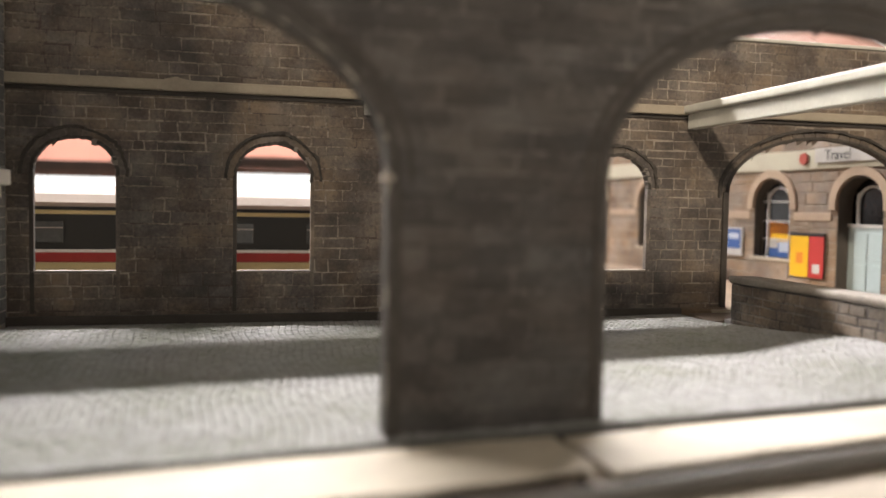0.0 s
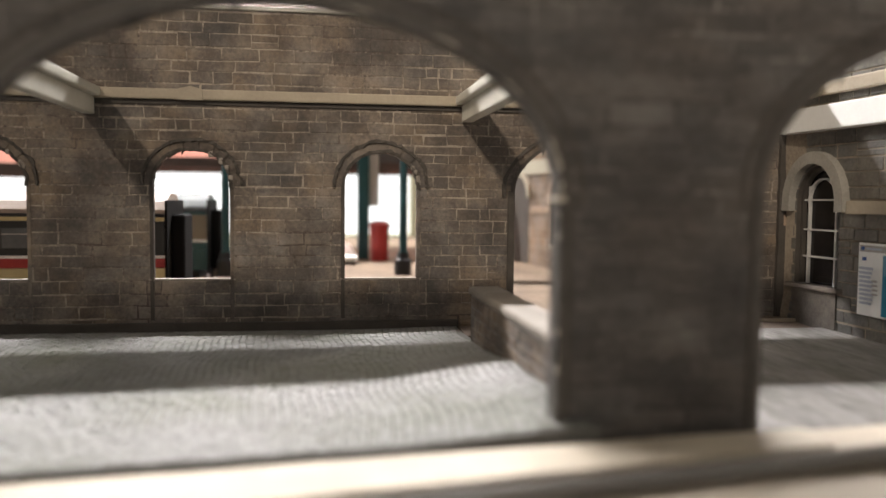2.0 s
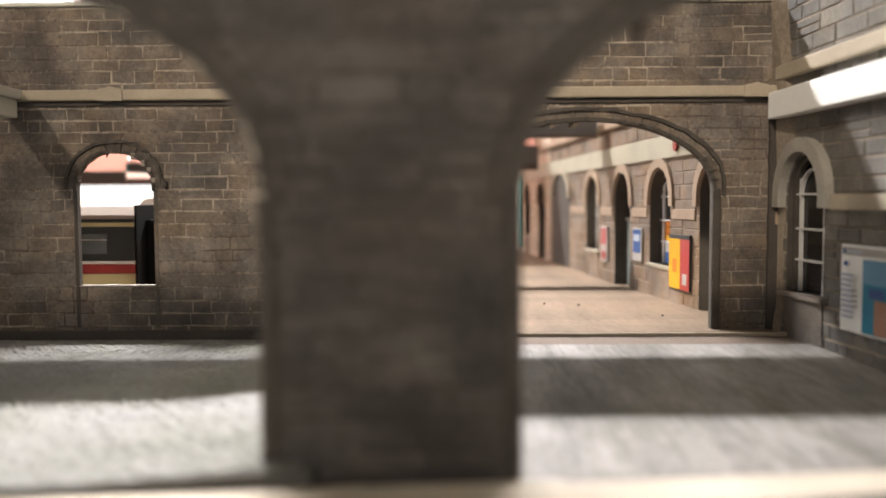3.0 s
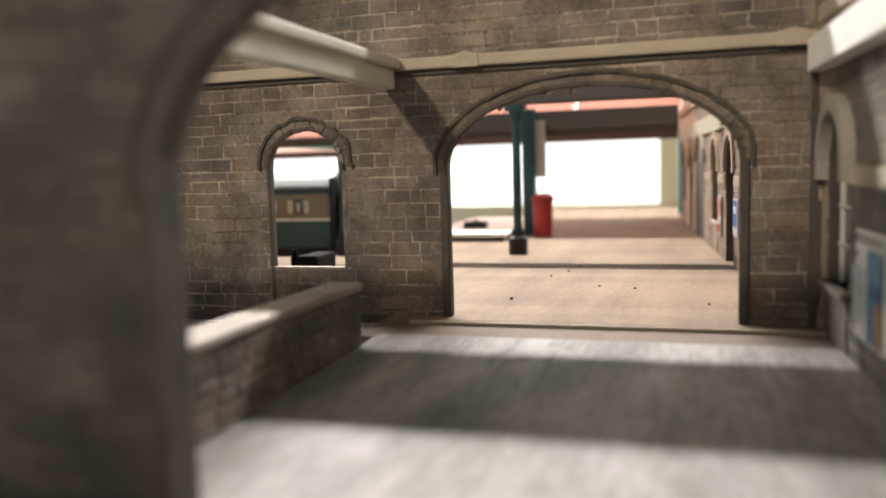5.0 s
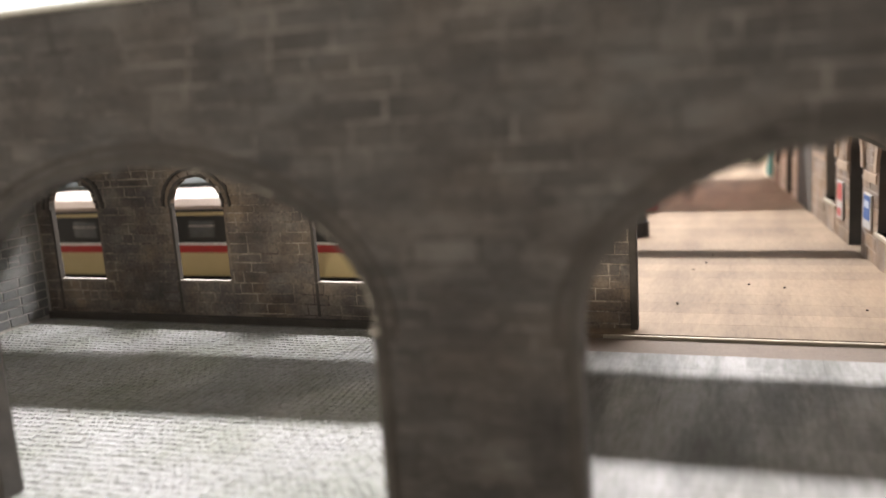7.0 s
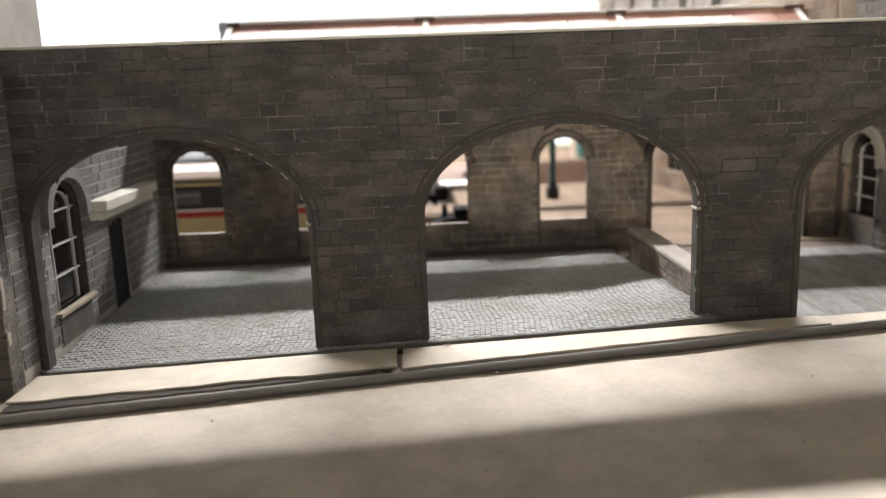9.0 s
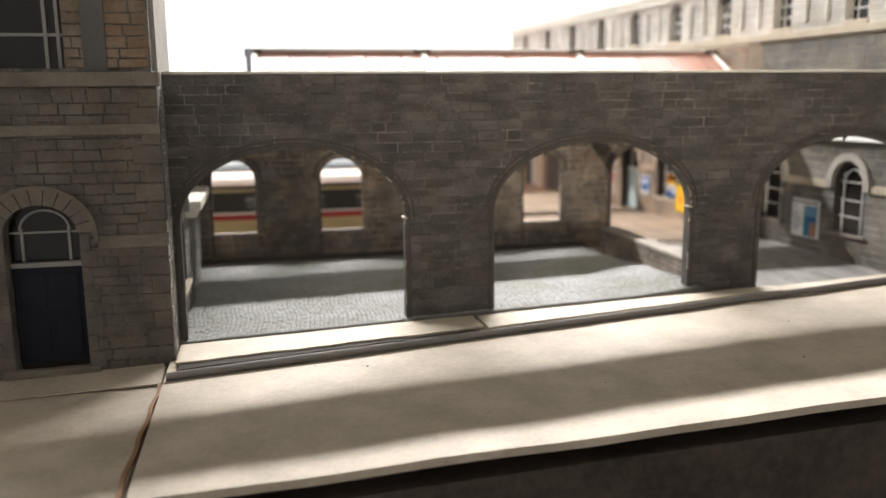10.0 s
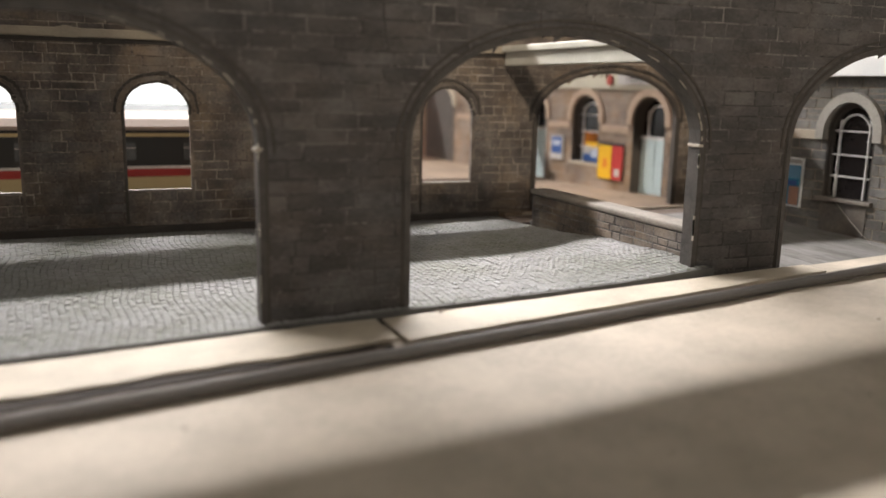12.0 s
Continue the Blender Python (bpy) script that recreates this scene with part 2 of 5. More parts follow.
FASCIA_F = mat("pale_sage_fascia", (0.40, 0.37, 0.285), (0.30, 0.275, 0.21), 0.7, 3, 40, 0.2)
BLACK_MATT = mat("matt_black_card", (0.014, 0.013, 0.013), (0.007, 0.007, 0.007), 0.9, 5, 40, 0.1, spec=0.1)
# paler copy of the buff stone, with the window's glare in its colour
STONE_LIT = mat("glare_lit_buff_stone", (0.55, 0.46, 0.36), (0.40, 0.33, 0.25), 0.75, 3, 36, 0.4, spread=0.1, contrast=0.9, hue=0.2)
HOOD_G = mat("pale_grey_trim", (0.36, 0.335, 0.29), (0.22, 0.205, 0.18), 0.7, 4, 45, 0.3, contrast=0.8)
STONE_T = mat("dull_brown_stone", (0.155, 0.133, 0.112), (0.085, 0.074, 0.064), 0.75, 4.5, 40, 0.6, spread=0.14, contrast=1.0, soot=0.45, hue=0.25)
HOOD_T = mat("dull_brown_trim", (0.205, 0.176, 0.145), (0.12, 0.103, 0.086), 0.75, 4, 45, 0.35, contrast=0.9, soot=0.25)
RUST_D = mat("torn_brown_card", (0.16, 0.122, 0.09), (0.075, 0.057, 0.043), 0.9, 7, 60, 0.5, contrast=1.2)
CHIP = mat("torn_pale_card", (0.52, 0.47, 0.39), (0.34, 0.30, 0.25), 0.8, 9, 60, 0.4)
BAR_D = mat("dull_grey_glazing_bar", (0.30, 0.29, 0.28), (0.20, 0.19, 0.185), 0.55, 6, 50, 0.1)
STONE_U = mat("weathered_pale_stone", (0.46, 0.425, 0.375), (0.29, 0.275, 0.245), 0.7, 3, 36, 0.4, spread=0.16, contrast=1.0, soot=0.15, hue=0.5)
RUST = mat("brown_glue", (0.30, 0.17, 0.095), (0.20, 0.11, 0.06), 0.7, 8, 50, 0.3)
SKY = glow("white_daylight", (1.0, 1.0, 0.98), 1.6)

# ---------------------------------------------------------------- tools
ORIGIN = {}


def mesh_of(name, bm, material, origin):
    bmesh.ops.recalc_face_normals(bm, faces=bm.faces)
    for v in bm.verts:
        v.co = (v.co - origin) * S
    me = bpy.data.meshes.new(name)
    bm.to_mesh(me)
    bm.free()
    me.materials.append(material)
    return me


def thing(name, at, label="", category="", group="", kind=""):
    ob = new(name)
    at = Vector(at)
    ob.location = at * S
    ORIGIN[ob.name] = at
    return tagged(ob, label, category, group, kind)


def solid(name, bm, material, label="", category="", group="", kind="", at=(0, 0, 0)):
    at = Vector(at)
    ob = new(name, mesh_of(name, bm, material, at))
    ob.location = at * S
    ORIGIN[ob.name] = at
    return tagged(ob, label, category, group, kind)


def part(name, bm, material, parent, label=""):
    origin = ORIGIN[parent.name]
    ob = new(name, mesh_of(name, bm, material, origin))
    ob.parent = parent
    ORIGIN[ob.name] = origin
    return tagged(ob, label)


def box(x0, x1, y0, y1, z0, z1, bevel=0.0, bm=None):
    bm = bm or bmesh.new()
    r = bmesh.ops.create_cube(bm, size=1.0)
    for v in r["verts"]:
        v.co = Vector((x0 + (v.co.x + 0.5) * (x1 - x0), y0 + (v.co.y + 0.5) * (y1 - y0), z0 + (v.co.z + 0.5) * (z1 - z0)))
    if bevel:
        edges = list({e for v in r["verts"] for e in v.link_edges})
        bmesh.ops.bevel(bm, geom=edges, offset=bevel, segments=2, affect="EDGES", profile=0.5)
    return bm


def lathe(profile, centre, sides=14, bm=None):
    """A turned upright shape from (radius, height) pairs."""
    bm = bm or bmesh.new()
    cx, cy, cz = centre
    rings = []
    for r, h in profile:
        rings.append([bm.verts.new((cx + r * math.cos(6.28318 * i / sides), cy + r * math.sin(6.28318 * i / sides), cz + h)) for i in range(sides)])
    for a, b in zip(rings, rings[1:]):
        for i in range(sides):
            bm.faces.new((a[i], a[(i + 1) % sides], b[(i + 1) % sides], b[i]))
    bm.faces.new(rings[0][::-1])
    bm.faces.new(rings[-1])
    return bm


def sweep(points, width_dir, profile, bm=None):
    """A bar with the profile [(a, b)...] along the points; a runs along width_dir, b upwards."""
    bm = bm or bmesh.new()
    w, up = Vector(width_dir), Vector((0, 0, 1))
    rings = [[bm.verts.new(Vector(p) + w * a + up * b) for a, b in profile] for p in points]
    n = len(profile)
    for r, q in zip(rings, rings[1:]):
        for i in range(n):
            bm.faces.new((r[i], r[(i + 1) % n], q[(i + 1) % n], q[i]))
    bm.faces.new(rings[0])
    bm.faces.new(rings[-1][::-1])
    return bm


# a wall's own frame: u along it, v up, w outwards from its face
def south(y):
    return lambda u, v, w: Vector((u, y - w, v))


def west(x):
    return lambda u, v, w: Vector((x - w, u, v))


def east(x):
    return lambda u, v, w: Vector((x + w, u, v))


class Arch:
    """An opening: centre, half width, sill, springing, rise."""

    def __init__(self, c, half, sill, spring, rise):
        self.c, self.half, self.sill, self.spring, self.rise = c, half, sill, spring, rise
        self.top = spring + rise

    def h(self, v):
        if v >= self.top:
            return 0.0
        if v <= self.spring:
            return self.half
        return self.half * math.sqrt(max(0.0, 1 - ((v - self.spring) / self.rise) ** 2))

    def curve(self, n=14, grow=0.0, low=None):
        """Points from the lower left, over the crown, to the lower right."""
        low = self.sill if low is None else low
        pts = [(self.c - self.half - grow, low)]
        for i in range(n + 1):
            a = math.pi * (1 - i / n)
            pts.append((self.c + (self.half + grow) * math.cos(a), self.spring + (self.rise + grow) * math.sin(a)))
        pts.append((self.c + self.half + grow, low))
        return pts


def plate(at, outline, holes, w0, w1):
    """A flat board with holes, between the depths w0 and w1."""
    bm = bmesh.new()
    loops = []
    edges = []
    for loop in [outline] + holes:
        vs = [bm.verts.new((u, v, 0)) for u, v in loop]
        loops.append(vs)
        edges += [bm.edges.new((a, b)) for a, b in zip(vs, vs[1:] + vs[:1])]
    bmesh.ops.triangle_fill(bm, edges=edges, use_beauty=True, normal=(0, 0, 1))
    faces = [[v.co.to_2d() for v in f.verts] for f in bm.faces]
    bm.free()
    out = bmesh.new()
    key = {}

    def vert(p, w):
        k = (round(p[0], 5), round(p[1], 5), w)
        if k not in key:
            key[k] = out.verts.new(at(p[0], p[1], w))
        return key[k]

    for f in faces:
        out.faces.new([vert(p, w1) for p in f])
        out.faces.new([vert(p, w0) for p in reversed(f)])
    for loop in [outline] + holes:
        for a, b in zip(loop, loop[1:] + loop[:1]):
            out.faces.new((vert(a, w0), vert(b, w0), vert(b, w1), vert(a, w1)))
    return out


def band(at, inner, outer, w0, w1, bm=None):
    """A raised band between two like-numbered lines of points."""
    bm = bm or bmesh.new()
    rows = []
    for (a, b), (c, d) in zip(inner, outer):
        rows.append([bm.verts.new(at(a, b, w0)), bm.verts.new(at(a, b, w1)), bm.verts.new(at(c, d, w1)), bm.verts.new(at(c, d, w0))])
    for r, q in zip(rows, rows[1:]):
        for i in range(4):
            bm.faces.new((r[i], r[(i + 1) % 4], q[(i + 1) % 4], q[i]))
    bm.faces.new(rows[0])
    bm.faces.new(rows[-1][::-1])
    return bm


def slab_on(at, u0, u1, v0, v1, w0, w1, bevel=0.0):
    """A box in a wall's frame."""
    bm = bmesh.new()
    vs = {(a, c, d): bm.verts.new(at((u0, u1)[a], (v0, v1)[c], (w0, w1)[d])) for a in (0, 1) for c in (0, 1) for d in (0, 1)}
    for q in (((0, 0, 0), (0, 1, 0), (1, 1, 0), (1, 0, 0)), ((0, 0, 1), (1, 0, 1), (1, 1, 1), (0, 1, 1)), ((0, 0, 0), (1, 0, 0), (1, 0, 1), (0, 0, 1)),
              ((0, 1, 0), (0, 1, 1), (1, 1, 1), (1, 1, 0)), ((0, 0, 0), (0, 0, 1), (0, 1, 1), (0, 1, 0)), ((1, 0, 0), (1, 1, 0), (1, 1, 1), (1, 0, 1))):
        bm.faces.new([vs[k] for k in q])
    if bevel:
        bmesh.ops.recalc_face_normals(bm, faces=bm.faces)
        bmesh.ops.bevel(bm, geom=list(bm.edges), offset=bevel, segments=2, affect="EDGES", profile=0.5)
    return bm


STONES = []


def lay_stones(parent, at, u0, u1, v0, v1, arches, material, seed, near=None, proud=0.007, course=(0.068, 0.098), length=(0.12, 0.30), name="stone", gap=0.0045):
    """Courses of stones on a wall's face; those in the stretch near are laid last, as pieces of their own."""
    STONES.append((parent, at, u0, u1, v0, v1, arches, material, seed, near, proud, course, length, name, gap))


def stones_now(parent, at, u0, u1, v0, v1, arches, material, seed, near, proud, course, length, name, gap):
    rnd = random.Random(seed)
    origin, singles, rest = ORIGIN[parent.name], [], []
    v = v0
    while v < v1 - 0.02:
        top = min(v + rnd.uniform(*course), v1)
        if v1 - top < 0.04:
            top = v1
        u = u0 - rnd.uniform(0, 0.1)
        while u < u1:
            e = u + rnd.uniform(*length) * rnd.choice((0.7, 1.0, 1.0, 1.15))
            cuts = [max(u, u0), *sorted(a.c for a in arches if max(u, u0) < a.c < min(e, u1) and a.sill < top and v < a.top), min(e, u1)]
            halves = [(v, top)]
            if rnd.random() < 0.10 and top - v > 0.09:
                halves = [(v, (v + top) / 2), ((v + top) / 2, top)]
            for l, r in zip(cuts, cuts[1:]):
                for lo, hi in halves:
                    lo, hi = lo + gap, hi - gap
                    ll, lh, rl, rh = l + gap, l + gap, r - gap, r - gap
                    for a in arches:
                        if hi <= a.sill or lo >= a.top:
                            continue
                        if (l + r) / 2 < a.c:
                            rl, rh = min(rl, a.c - a.h(lo)), min(rh, a.c - a.h(hi))
                        else:
                            ll, lh = max(ll, a.c + a.h(lo)), max(lh, a.c + a.h(hi))
                    if rl - ll < 0.012 and rh - lh < 0.012:
                        continue
                    rl, rh = max(rl, ll + 0.002), max(rh, lh + 0.002)
                    w = proud * rnd.uniform(0.5, 1.25)
                    b = 0.004
                    j = 0.0032 if gap > 0.004 else 0.0055
                    outer = [(p + rnd.uniform(-j, j), q + rnd.uniform(-j, j)) for p, q in ((ll, lo), (rl, lo), (rh, hi), (lh, hi))]
                    inner = [(p + b * sp, q + b * sq) for (p, q), (sp, sq) in zip(outer, ((1, 1), (-1, 1), (-1, -1), (1, -1)))]
                    vs = [at(p, q, 0) for p, q in outer] + [at(p, q, w) for p, q in inner]
                    own = near and near[0] <= (ll + rl) / 2 <= near[1] and near[2] <= lo <= near[3]
                    (singles if own else rest).append([(p - origin) * S for p in vs])
            u = e
        v = top
    quads = [(4, 5, 6, 7), (0, 1, 5, 4), (1, 2, 6, 5), (2, 3, 7, 6), (3, 0, 4, 7)]
    a, b, c = (singles or rest)[0][:3]
    turn = (b - a).cross(c - b).dot(at(0, 0, 1) - at(0, 0, 0)) < 0
    if turn:
        quads = [q[::-1] for q in quads]
    rest += singles[300:]
    for vs in singles[:300]:
        me = bpy.data.meshes.new(name)
        me.from_pydata(vs, [], quads)
        me.materials.append(material)
        ob = new(name, me)
        ob.parent = parent
    if rest:
        me = bpy.data.meshes.new("stonework")
        me.from_pydata([v for vs in rest for v in vs], [], [tuple(i + 8 * k for i in q) for k in range(len(rest)) for q in quads])
        me.materials.append(material)
        ob = new("stonework", me)
        ob.parent = parent
        tagged(ob, kind="stuff")


def voussoirs(parent, at, arch, depth, w0, w1, count, material, seed, low=None, name="voussoir", jitter=0.3):
    """An arch's ring of single stones, with the jambs below it."""
    rnd = random.Random(seed)
    for i in range(count):
        a0, a1 = math.pi * (1 - (i + 0.04) / count), math.pi * (1 - (i + 0.96) / count)
        n = 3
        inner, outer = [], []
        d = depth * (1 + jitter * rnd.uniform(-0.6, 0.6))
        for k in range(n + 1):
            a = a0 + (a1 - a0) * k / n
            inner.append((arch.c + (arch.half - 0.005) * math.cos(a), arch.spring + (arch.rise - 0.005) * math.sin(a)))
            outer.append((arch.c + (arch.half + d) * math.cos(a), arch.spring + (arch.rise + d) * math.sin(a)))
        part(name, band(at, inner, outer, w0, w1 * (1 + jitter * rnd.uniform(-0.7, 0.7))), material, parent)
    if low is not None:
        for sgn in (-1, 1):
            u = arch.c + sgn * (arch.half - 0.005)
            l, r = sorted((u, u + sgn * 0.026))
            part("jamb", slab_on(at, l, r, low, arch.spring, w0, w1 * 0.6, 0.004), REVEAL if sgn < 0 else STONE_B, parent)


def rough_band(at, arch, g0, g1, w0, w1, seed, amp, low):
    """A raised band round an arch with torn, uneven edges."""
    rnd = random.Random(seed)
    n = 44
    drift = [0.0]
    for k in range(n + 2):
        drift.append(0.7 * drift[-1] + rnd.uniform(-amp, amp))

    def worn(pts, share):
        return [(u + share * d + rnd.uniform(-amp, amp) * 0.5, v + share * d + rnd.uniform(-amp, amp) * 0.5) for (u, v), d in zip(pts, drift)]

    bm = band(at, worn(arch.curve(n, g0, low), 0.6), worn(arch.curve(n, g1, low), 1.0), w0, w1)
    out = (at(0, 0, 1) - at(0, 0, 0)).normalized()
    for v in bm.verts:
        v.co += out * rnd.uniform(-0.35, 0.15) * (w1 - max(w0, 0.0))
    return bm


def rough_strip(at, u0, u1, v0, v1, w0, w1, seed, amp, n=24):
    """An upright strip with torn edges."""
    rnd = random.Random(seed)
    vs = [v0 + (v1 - v0) * k / n for k in range(n + 1)]
    return band(at, [(u0 + rnd.uniform(-amp, amp), v) for v in vs], [(u1 + rnd.uniform(-amp, amp), v) for v in vs], w0, w1)


def ground_z(x, y):
    """The base falls a little to the west and towards the yard wall."""
    b = min(1.0, max(0.0, (5.3 - y) / 2.7))
    return b * (-0.038 + 0.036 * min(max(x, -3.0), 6.5)) - 0.035 * (1 - b)


def yard_z(x, y):
    """The yard sheet curls up towards the low wall."""
    k = min(1.0, max(0.0, (x - 2.65) / 0.72))
    return ground_z(x, y) + k * k * (3 - 2 * k) * (0.060 if y > 3.0 else 0.025 + 0.035 * max(0.0, (y - 2.55) / 0.45)) * (1.0 if y < 3.6 else 1 - 0.8 * min(1.0, (y - 3.6) / 1.1))


def pave_z(x, y):
    """The side pavement lies lower than the yard and falls to the street."""
    return 0.015 - 0.022 * (5.14 - y)


def sheet(x0, x1, y0, y1, lift, nx, ny, thick=0.06, wobble=0.0, cut=None, level=ground_z):
    """A laid sheet that follows the ground, with a thickness."""
    bm = bmesh.new()
    g = []
    for j in range(ny + 1):
        row = []
        for i in range(nx + 1):
            x, y = x0 + (x1 - x0) * i / nx, y0 + (y1 - y0) * j / ny
            if cut:
                x, y = cut(x, y, i / nx, j / ny)
            row.append(bm.verts.new((x, y, level(x, y) + lift + wobble * noise.noise(Vector((x * 1.3, y * 1.3, 0))))))
        g.append(row)
    fs = [bm.faces.new((g[j][i], g[j][i + 1], g[j + 1][i + 1], g[j + 1][i])) for j in range(ny) for i in range(nx)]
    r = bmesh.ops.extrude_face_region(bm, geom=fs)
    for e in r["geom"]:
        if isinstance(e, bmesh.types.BMVert):
            e.co.z -= thick
    return bm


# ---------------------------------------------------------------- the room round the layout
solid("wall_north", plate(south(18.6), [(-40, -18), (40, -18), (40, 30), (-40, 30)], [[(-32, 0.05), (18.0, 0.05), (18.0, 17), (-32, 17)]], -0.7, 0.0),
                 ROOM, "pale green room wall with wide bright windows", "wall", kind="structure")
solid("backdrop", plate(south(21.0), [(-40, -6), (24, -6), (24, 24), (-40, 24)], [], -0.05, 0.0), SKY, "white overcast daylight outside the window", "sky", kind="structure")
solid("window_frame", box(4.45, 5.0, 18.55, 18.7, 0.05, 1.9, 0.02), ROOM, "pale green window frame standing on the sill", "window frame", kind="structure")
# unseen wall; its opening is added and sized to bound the sun's patch
SX, SZ = -0.45 * 41.63, 0.62 * 41.63
solid("wall_south", plate(south(-36.0), [(-40, -18), (40, -18), (40, 30), (-40, 30)], [[(0.7 + SX, -0.2 + SZ), (7.0 + SX, -0.2 + SZ), (7.0 + SX, 3.9 + SZ), (0.7 + SX, 3.9 + SZ)]], 0.0, 0.5), DARKROOM, "plain unseen white room wall behind, its high opening added to shape the sun", "wall", kind="structure")
solid("wall_west", box(-40.5, -40, -36, 19.2, -18, 30), DARKROOM, "plain white room wall", "wall", kind="structure")
solid("wall_east", box(40, 40.5, -36, 19.2, -18, 30), DARKROOM, "plain white room wall", "wall", kind="structure")
solid("floor", box(-40, 40, -36, 19.2, -18.5, -18), PINE, "dark wooden room floor", "floor", kind="structure")
solid("ceiling", box(-40, 40, -36, 19.2, 30, 30.5), DARKROOM, "plain white room ceiling", "ceiling", kind="structure")

# ---------------------------------------------------------------- the layout's base
RAIL_A, RAIL_B = (-1.36, 1.74), (6.4, 2.38)


def rail_y(x):
    t = (x - RAIL_A[0]) / (RAIL_B[0] - RAIL_A[0])
    return RAIL_A[1] + t * (RAIL_B[1] - RAIL_A[1])


table = thing("baseboard", (0, 0, -0.6), "greyboard-topped model railway baseboard with a dark front edge", "baseboard")
part("top_sheet", sheet(-1.35, 8.0, 0.0, 1.0, -0.03, 40, 10, 0.05, 0.012, lambda x, y, i, j: (x, -0.12 * (1 - j) + (3.0 if x < 3.4 else 2.58) * j)), BOARD, table, "buff greyboard sheet")
part("base_sheet", sheet(-9.0, -1.39, 0.0, 1.0, -0.038, 30, 4, 0.012, 0.004, lambda x, y, i, j: (x, (1.74 + 0.012 * math.sin(x * 6) - 0.03 * (x + 1.4)) * (1 - j) + 2.6 * j)), BOARD, table, "greyboard strip under the corner building")
part("side_sheet", sheet(-9.0, -1.38, 0.0, 1.0, -0.06, 20, 10, 0.05, 0.012, lambda x, y, i, j: (x, -0.12 * (1 - j) + 2.6 * j)), BOARD, table, "buff greyboard sheet with a brown glued joint")
part("glue_line", sheet(-1.378, -1.352, 0.0, 1.0, -0.034, 1, 16, 0.03, 0.0, lambda x, y, i, j: (x - 0.04 * (1 - j) + 0.008 * math.sin(j * 23), -0.12 + j * 1.85)), RUST, table, "brown glue in the joint")
part("frame", sheet(-9.0, 8.0, 0.0, 1.0, -0.20, 20, 2, 1.6, 0.0, lambda x, y, i, j: (x, -0.09 * (1 - j) + 18.5 * j)), PINE, table, "dark wooden frame")

# kerb strip of cream card and the grey tube along it


def lip_y(x):
    """The torn street edge of the card, wider towards the corner building."""
    return rail_y(x) + 0.19 + 0.11 * min(1.0, max(0.0, (1.15 - x) / 2.45)) + 0.010 * math.sin(x * 7) + 0.006 * math.sin(x * 19)


strip = thing("card_strip", (-1.4, 2.2, 0), "torn cream card strip laid before the arcade", "card strip")
part("sheet", sheet(-1.29, 1.16, 0, 1, 0.008, 60, 3, 0.014, 0.005, lambda x, y, i, j: (x, lip_y(x) * (1 - j) + (2.512 + 0.010 * noise.noise(Vector((x * 5, 7.7, 0)))) * j)), STRIP, strip)
# first and last torn layers also carry the gap's shade in their colour
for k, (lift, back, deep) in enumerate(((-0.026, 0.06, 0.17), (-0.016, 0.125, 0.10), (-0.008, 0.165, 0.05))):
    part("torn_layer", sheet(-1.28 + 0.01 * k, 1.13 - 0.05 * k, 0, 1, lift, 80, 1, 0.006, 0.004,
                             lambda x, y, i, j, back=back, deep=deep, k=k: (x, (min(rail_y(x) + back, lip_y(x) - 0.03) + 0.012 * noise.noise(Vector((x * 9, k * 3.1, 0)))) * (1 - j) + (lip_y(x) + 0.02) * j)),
         (NEAR_BLACK, RUST_D, NEAR_BLACK)[k], strip, "torn brown card layer")
strip2 = thing("card_strip", (1.2, 2.3, 0), "narrow cream card strip laid before the arcade", "card strip")
part("sheet", sheet(1.20, 4.09, 0, 1, 0.002, 30, 3, 0.02, 0.005, lambda x, y, i, j: (x, (rail_y(x) + 0.165 - 0.014 * max(0.0, x - 2.0) + 0.004 * math.sin(x * 15)) * (1 - j) + (2.508 + 0.008 * noise.noise(Vector((x * 5, 3.7, 0)))) * j)), STRIP, strip2)
# near-black sheet paints the shade between strip and tube
part("dark_edge", sheet(1.22, 4.06, 0, 1, -0.026, 20, 1, 0.02, 0.0, lambda x, y, i, j: (x, (rail_y(x) + 0.045) * (1 - j) + (rail_y(x) + 0.17 - 0.012 * max(0.0, x - 2.0)) * j)), NEAR_BLACK, strip2, "near-black sheet standing for the shade in the gap")
# near-black sheet paints the shade below the yard sheet's front edge
part("shadow_gap", sheet(-1.29, 3.36, 0, 1, -0.012, 20, 1, 0.02, 0.0, lambda x, y, i, j: (x, 2.500 + 0.06 * j)), NEAR_BLACK, table, "near-black sheet standing for the shade under the yard edge")
pts = [(x, rail_y(x), ground_z(x, rail_y(x)) + 0.002) for x in [-1.33 + 0.25 * k for k in range(32)]]
tube = [(0.031 * math.cos(a), 0.031 * math.sin(a)) for a in [6.28318 * k / 10 for k in range(10)]]
solid("edging_tube", sweep(pts, (0, 1, 0), tube), TUBE, "grey plastic tube laid along the kerb", "tube", at=(-1.33, 1.76, 0))

# ---------------------------------------------------------------- yard, paving, platform
yard = solid("yard", sheet(-1.29, 3.40, 2.555, 5.60, 0.015, 40, 20, 0.05, level=yard_z), SETT_JOINT, "sett-paved station yard", "yard", kind="structure")


